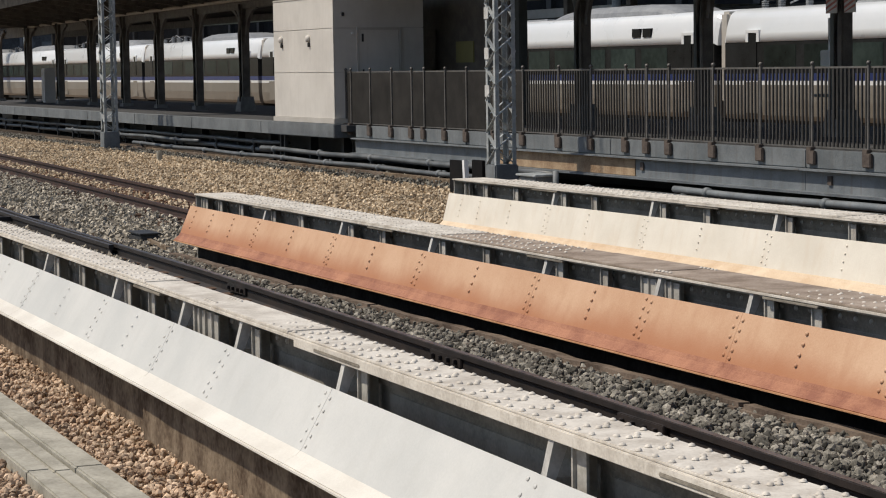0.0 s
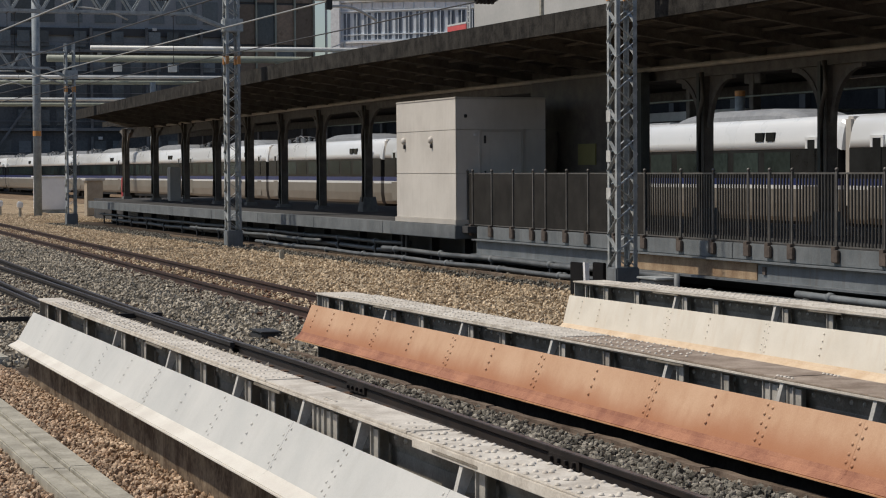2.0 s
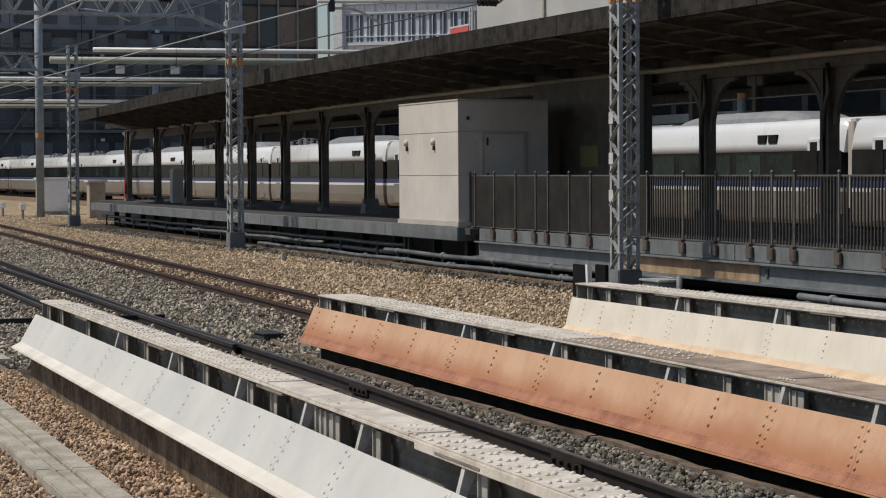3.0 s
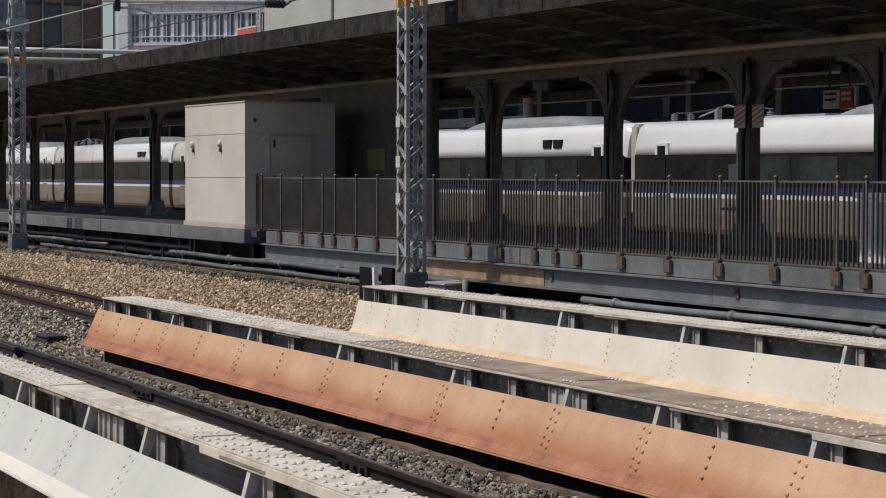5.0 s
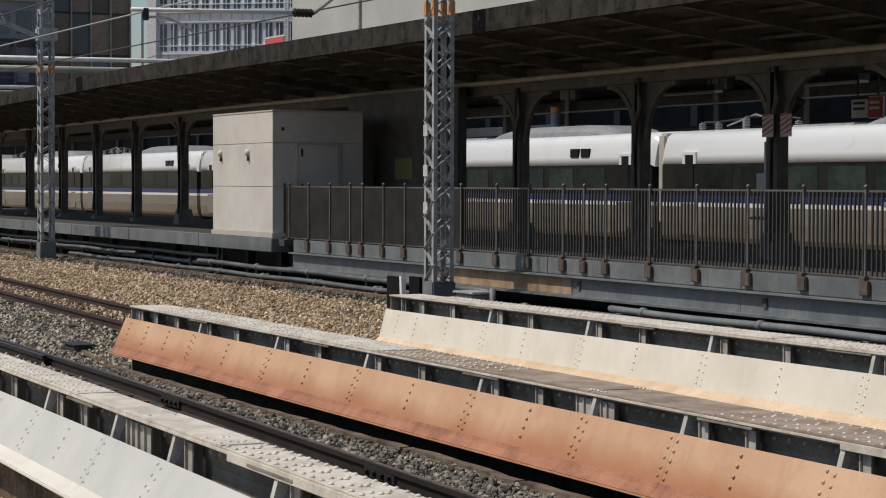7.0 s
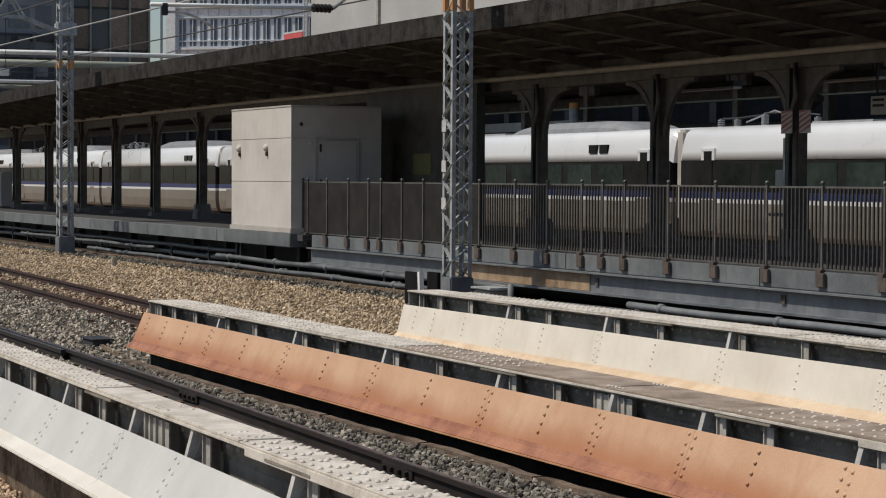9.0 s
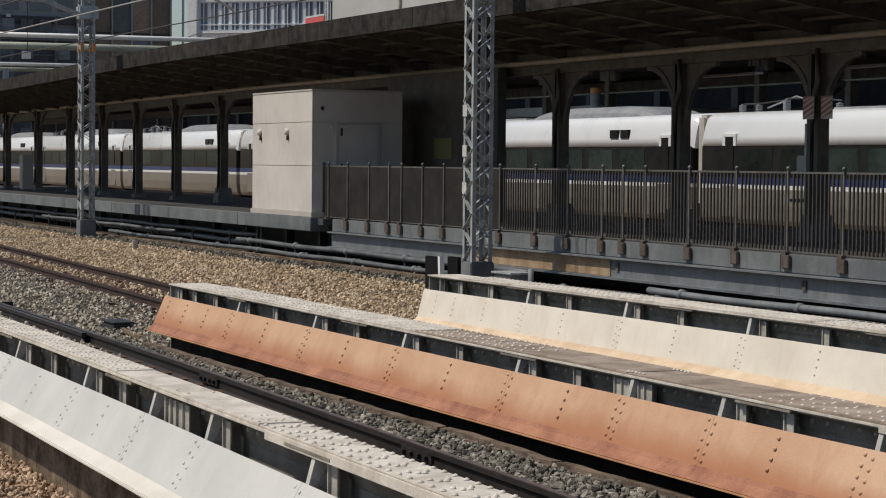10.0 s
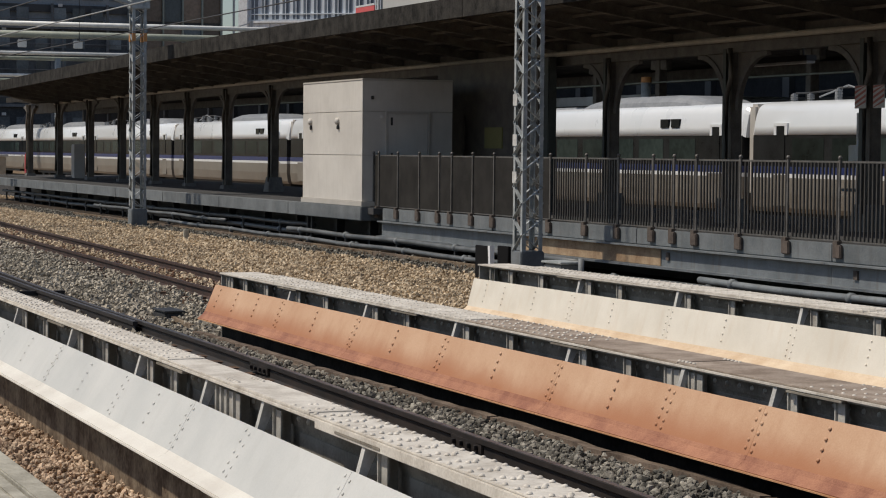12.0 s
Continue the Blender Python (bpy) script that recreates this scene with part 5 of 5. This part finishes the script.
part("edge_board", cuboid(-170, 10, 33.75, 33.9, 5.6, 6.0), FASCIA, fc)
part("beam", cuboid(-170, 10, 40.3, 40.6, 4.8, 5.25), ROOF_STEEL, fc)
part("platform_slab", cuboid(-170, 10, 35.6, 50, -0.2, 0.76), PLAT_TOP, fc)
part("conduit", rod(bmesh.new(), [(-120, 36.9, 4.6), (-20, 36.9, 4.6)], 0.03, 8), GREYPIPE, fc, "grey conduit")
settle(fc, (-80, 40, -0.2))
fcol = thing("far_column", "dark steel column of the farther canopy", "column", "columns of the far canopy")
part("shaft", cuboid(-0.16, 0.16, -0.16, 0.16, 0.0, 4.75, bevel=0.02), COL_BR, fcol)
part("head", cuboid(-0.6, 0.6, -0.12, 0.12, 4.3, 4.7, bevel=0.03), ROOF_STEEL, fcol)
fcol.location = (-48.0, 37.2, 0.762)
for k in range(16):
    if k != 4:
        copy_thing(fcol, Matrix.Translation((-28 - 5.0 * k, 37.2, 0.762)))

# ---- city behind ----
gb = thing("office_building", "large dark grey clad office building", "building")
part("wall", cuboid(-290, -260, 8, 69, -0.2, 55), DARKBLD, gb)
for z in np.arange(7.5, 50, 5.6):
    part("ledge", cuboid(-259.999, -259.6, 8, 69, z, z + 0.9), FRAME_DK, gb)
    for i, y in enumerate(np.arange(10, 67, 3.4)):
        part("window", cuboid(-259.999, -259.9, y, y + (1.9 if i % 3 else 2.6), z + 1.6, z + 4.4), DARKGLASS, gb)
DARKWALL = mat("dark_lower_cladding", (0.05, 0.056, 0.062), (0.115, 0.124, 0.134), 0.9, 0, 0.12, 4, 0.05)
LOWTRIM = mat("grey_lower_trim", (0.10, 0.108, 0.115), (0.19, 0.20, 0.21), 0.9, 0, 0.3, 5, 0.05)
part("lower_wall", cuboid(-259.59, -259.2, 8, 69, -0.2, 16.9), DARKWALL, gb, "dark open lower storeys")
for k, z in enumerate((3.2, 7.0, 10.4, 13.6, 16.6)):
    part("floor_edge", cuboid(-259.199, -258.7, 8, 69, z, z + 0.35), LOWTRIM, gb, "grey floor edge")
    part("hand_rail", cuboid(-258.8, -258.72, 8, 69, z + 1.15, z + 1.24), LOWTRIM, gb)
    for i, y in enumerate(np.arange(9.0, 68, 2.3)):
        if (i * 7 + k * 5) % 4:
            part("window", cuboid(-259.199, -259.12, y, y + 1.5, z + 0.7, z + 2.6), DARKGLASS, gb)
        if i % 3 == 0:
            part("pier", cuboid(-259.199, -258.85, y - 0.4, y - 0.1, z + 0.351, z + 3.1), LOWTRIM, gb)
        if (i * 5 + k * 3) % 9 == 0:
            part("wall_lamp", cuboid(-259.199, -258.9, y + 0.5, y + 1.0, z + 2.75, z + 3.1), BAND, gb, "pale wall lamp")
for y in (13.5, 24.0, 37.5, 52.0):
    part("brace", bar(bmesh.new(), (-258.6, y, 3.5), (-258.6, y + 5.0, 10.4), 0.25), LOWTRIM, gb)
    part("downpipe", bar(bmesh.new(), (-258.6, y + 6.3, -0.2), (-258.6, y + 6.3, 16.5), 0.22), LOWTRIM, gb)
settle(gb, (-275, 40, -0.2))
br = thing("glass_building", "brown glazed building with steel mullions", "building")
part("wall", cuboid(-292, -262, 69.1, 79.6, -0.2, 55), FRAME_DK, br)
for i in range(4):
    for j in range(10):
        part("pane", cuboid(-261.999, -261.9, 69.3 + i * 2.55, 71.7 + i * 2.55, 2.2 + j * 5.3, 7.2 + j * 5.3), BROWNGLASS if (i + j) % 4 else DARKGLASS, br)
for i in range(5):
    part("mullion", cuboid(-261.899, -261.5, 69.1 + i * 2.55, 69.3 + i * 2.55, 0, 55), GREYPIPE, br)
settle(br, (-277, 74, -0.2))
tw = thing("office_tower", "white office tower with tall dark paired windows", "building")
part("wall", cuboid(-360, -330, 101.6, 130, -0.2, 62), TOWER_P, tw)
part("pilaster", cuboid(-329.999, -329.2, 101.6, 103.1, -0.2, 62), TOWER_W, tw)
pitch = 1.79
for k in range(-2, 5):
    z = 23.0 + 6.6 * k
    part("sill", cuboid(-329.999, -329.5, 103.1, 130, z - 0.55, z - 0.2), TOWER_W, tw)
    part("ledge", cuboid(-329.999, -329.7, 103.1, 130, z + 0.75, z + 0.9), TOWER_P, tw)
    part("ledge", cuboid(-329.999, -329.7, 103.1, 130, z + 4.5, z + 4.75), TOWER_P, tw)
    for i in range(14):
        y = 103.55 + pitch * i
        p = part("window", cuboid(-329.999, -329.93, y, y + 1.12, z, z + 4.3), TOWER_B, tw)
        part("mullion", cuboid(-329.929, -329.8, y + 0.5, y + 0.62, z, z + 4.3), TOWER_P, p)
        part("panel", cuboid(-329.999, -329.8, y - 0.2, y + pitch - 0.42, z + 4.85, z + 5.95), TOWER_W, tw)
settle(tw, (-330, 101.6, -0.2))
tw.location.y, tw.rotation_euler = 103.3, (0, 0, radians(-40))
sc = thing("scaffold_tower", "white lattice scaffold tower on a roof", "scaffold")
for y in (83, 85.5):
    part("leg", bar(bmesh.new(), (-268, y, -0.2), (-268, y, 24 if y < 84 else 19), 0.25), WHITEPIPE, sc)
for k in range(12):
    part("brace", bar(bmesh.new(), (-268, 83 if k % 2 else 85.5, 8 + k * 0.9), (-268, 85.5 if k % 2 else 83, 8.9 + k * 0.9), 0.14), WHITEPIPE, sc)
settle(sc, (-268, 84, -0.2))
bg_ = thing("beige_building", "plain beige clad building above the canopy", "building")
part("wall", cuboid(-160, -70, 62, 80, -0.2, 40), BEIGEBLD, bg_)
for x in (-146.0, -131.5, -118.0, -104.0):
    part("joint_rib", cuboid(x, x + 0.3, 61.8, 61.999, 0, 40), CONC, bg_)
for x in (-160.6, -160.1):
    part("ladder_rail", bar(bmesh.new(), (x, 61.7, -0.2), (x, 61.7, 40), 0.12), BAND, bg_)
for k in range(30):
    part("rung", bar(bmesh.new(), (-160.6, 61.7, 8 + 0.45 * k), (-160.1, 61.7, 8 + 0.45 * k), 0.06), BAND, bg_)
settle(bg_, (-115, 70, -0.2))
rs = thing("roof_sign", "red rectangular sign board with a pale edge", "sign")
part("board", cuboid(-165.6, -161.3, 61.8, 62.0, 12.6, 13.85, bevel=0.02), REDSIGN, rs)
part("edge_trim", cuboid(-165.7, -161.2, 61.78, 62.02, 13.851, 14.0), BAND, rs)
for x in (-165.0, -162.0):
    part("leg", bar(bmesh.new(), (x, 61.9, -0.2), (x, 61.9, 12.6), 0.2), FRAME_DK, rs)
settle(rs, (-163.5, 61.9, -0.2))

# ---- wires and registration arms ----
wire("pale insulated feeder cable over the tracks", 11.2, 5.03, -150, 5, 0.016, WIRE_L)
wire("dark contact wire over the second track", 9.2, 6.02, -150, 5, 0.016, WIRE)
wire("pale overhead cable over the near track", 5.4, 4.38, -150, 5, 0.014, WIRE_L)
wire("thin dark contact wire beside the canopy", 13.9, 5.05, -150, 5, 0.014, WIRE)
wire("thin dark overhead wire", 9.4, 5.11, -150, 5, 0.014, WIRE)
wire("thin dark overhead wire", 13.0, 5.2, -150, -60, 0.014, WIRE)
for x, y0, y1, z0, z1, my, mz, a0, a1 in ((-33.55, 10.2, 13.0, 4.85, 4.90, 15.6, 6.6, (10.44, 4.73), (11.26, 4.52)), (-59.6, 10.8, 13.4, 6.9, 6.95, 15.5, 8.2, (11.1, 6.66), (12.6, 6.32)), (-87.3, 11.5, 13.8, 6.1, 6.15, 15.8, 5.6, (12.6, 5.9), (14.2, 5.5))):
    ca = thing("cantilever_arm", "pale tubular cantilever arm with an insulator", "cantilever", "cantilever arms of the masts")
    part("tube", rod(bmesh.new(), [(x, y0, z0), (x, y1, z1)], 0.035, 8), WHITEPIPE, ca, smooth=True)
    ins = bmesh.new()
    for k in range(5):
        rod(ins, [(x, y1 + 0.04 + k * 0.07, z1), (x, y1 + 0.075 + k * 0.07, z1)], 0.075, 10)
    rod(ins, [(x, y1, z1), (x, y1 + 0.4, z1)], 0.03, 8)
    part("insulator", ins, RAIL, ca, "brown ribbed insulator")
    part("stay", rod(bmesh.new(), [(x, y1 + 0.4, z1), (x, my, mz)], 0.03, 8), MAST, ca, smooth=True)
    arc = [(x, a0[0] + (a1[0] - a0[0]) * f, a0[1] + (a1[1] - a0[1]) * f + 0.09 * math.sin(math.pi * f)) for f in np.linspace(0, 1, 9)]
    part("steady_arm", rod(bmesh.new(), arc, 0.022, 8), MAST_PLATE, ca, smooth=True)
    part("clamp", cuboid(x - 0.04, x + 0.04, a0[0] - 0.05, a0[0] + 0.05, a0[1] - 0.05, z0 + 0.03, bevel=0.01), STEEL_DK, ca)
    settle(ca, (x, my, mz))
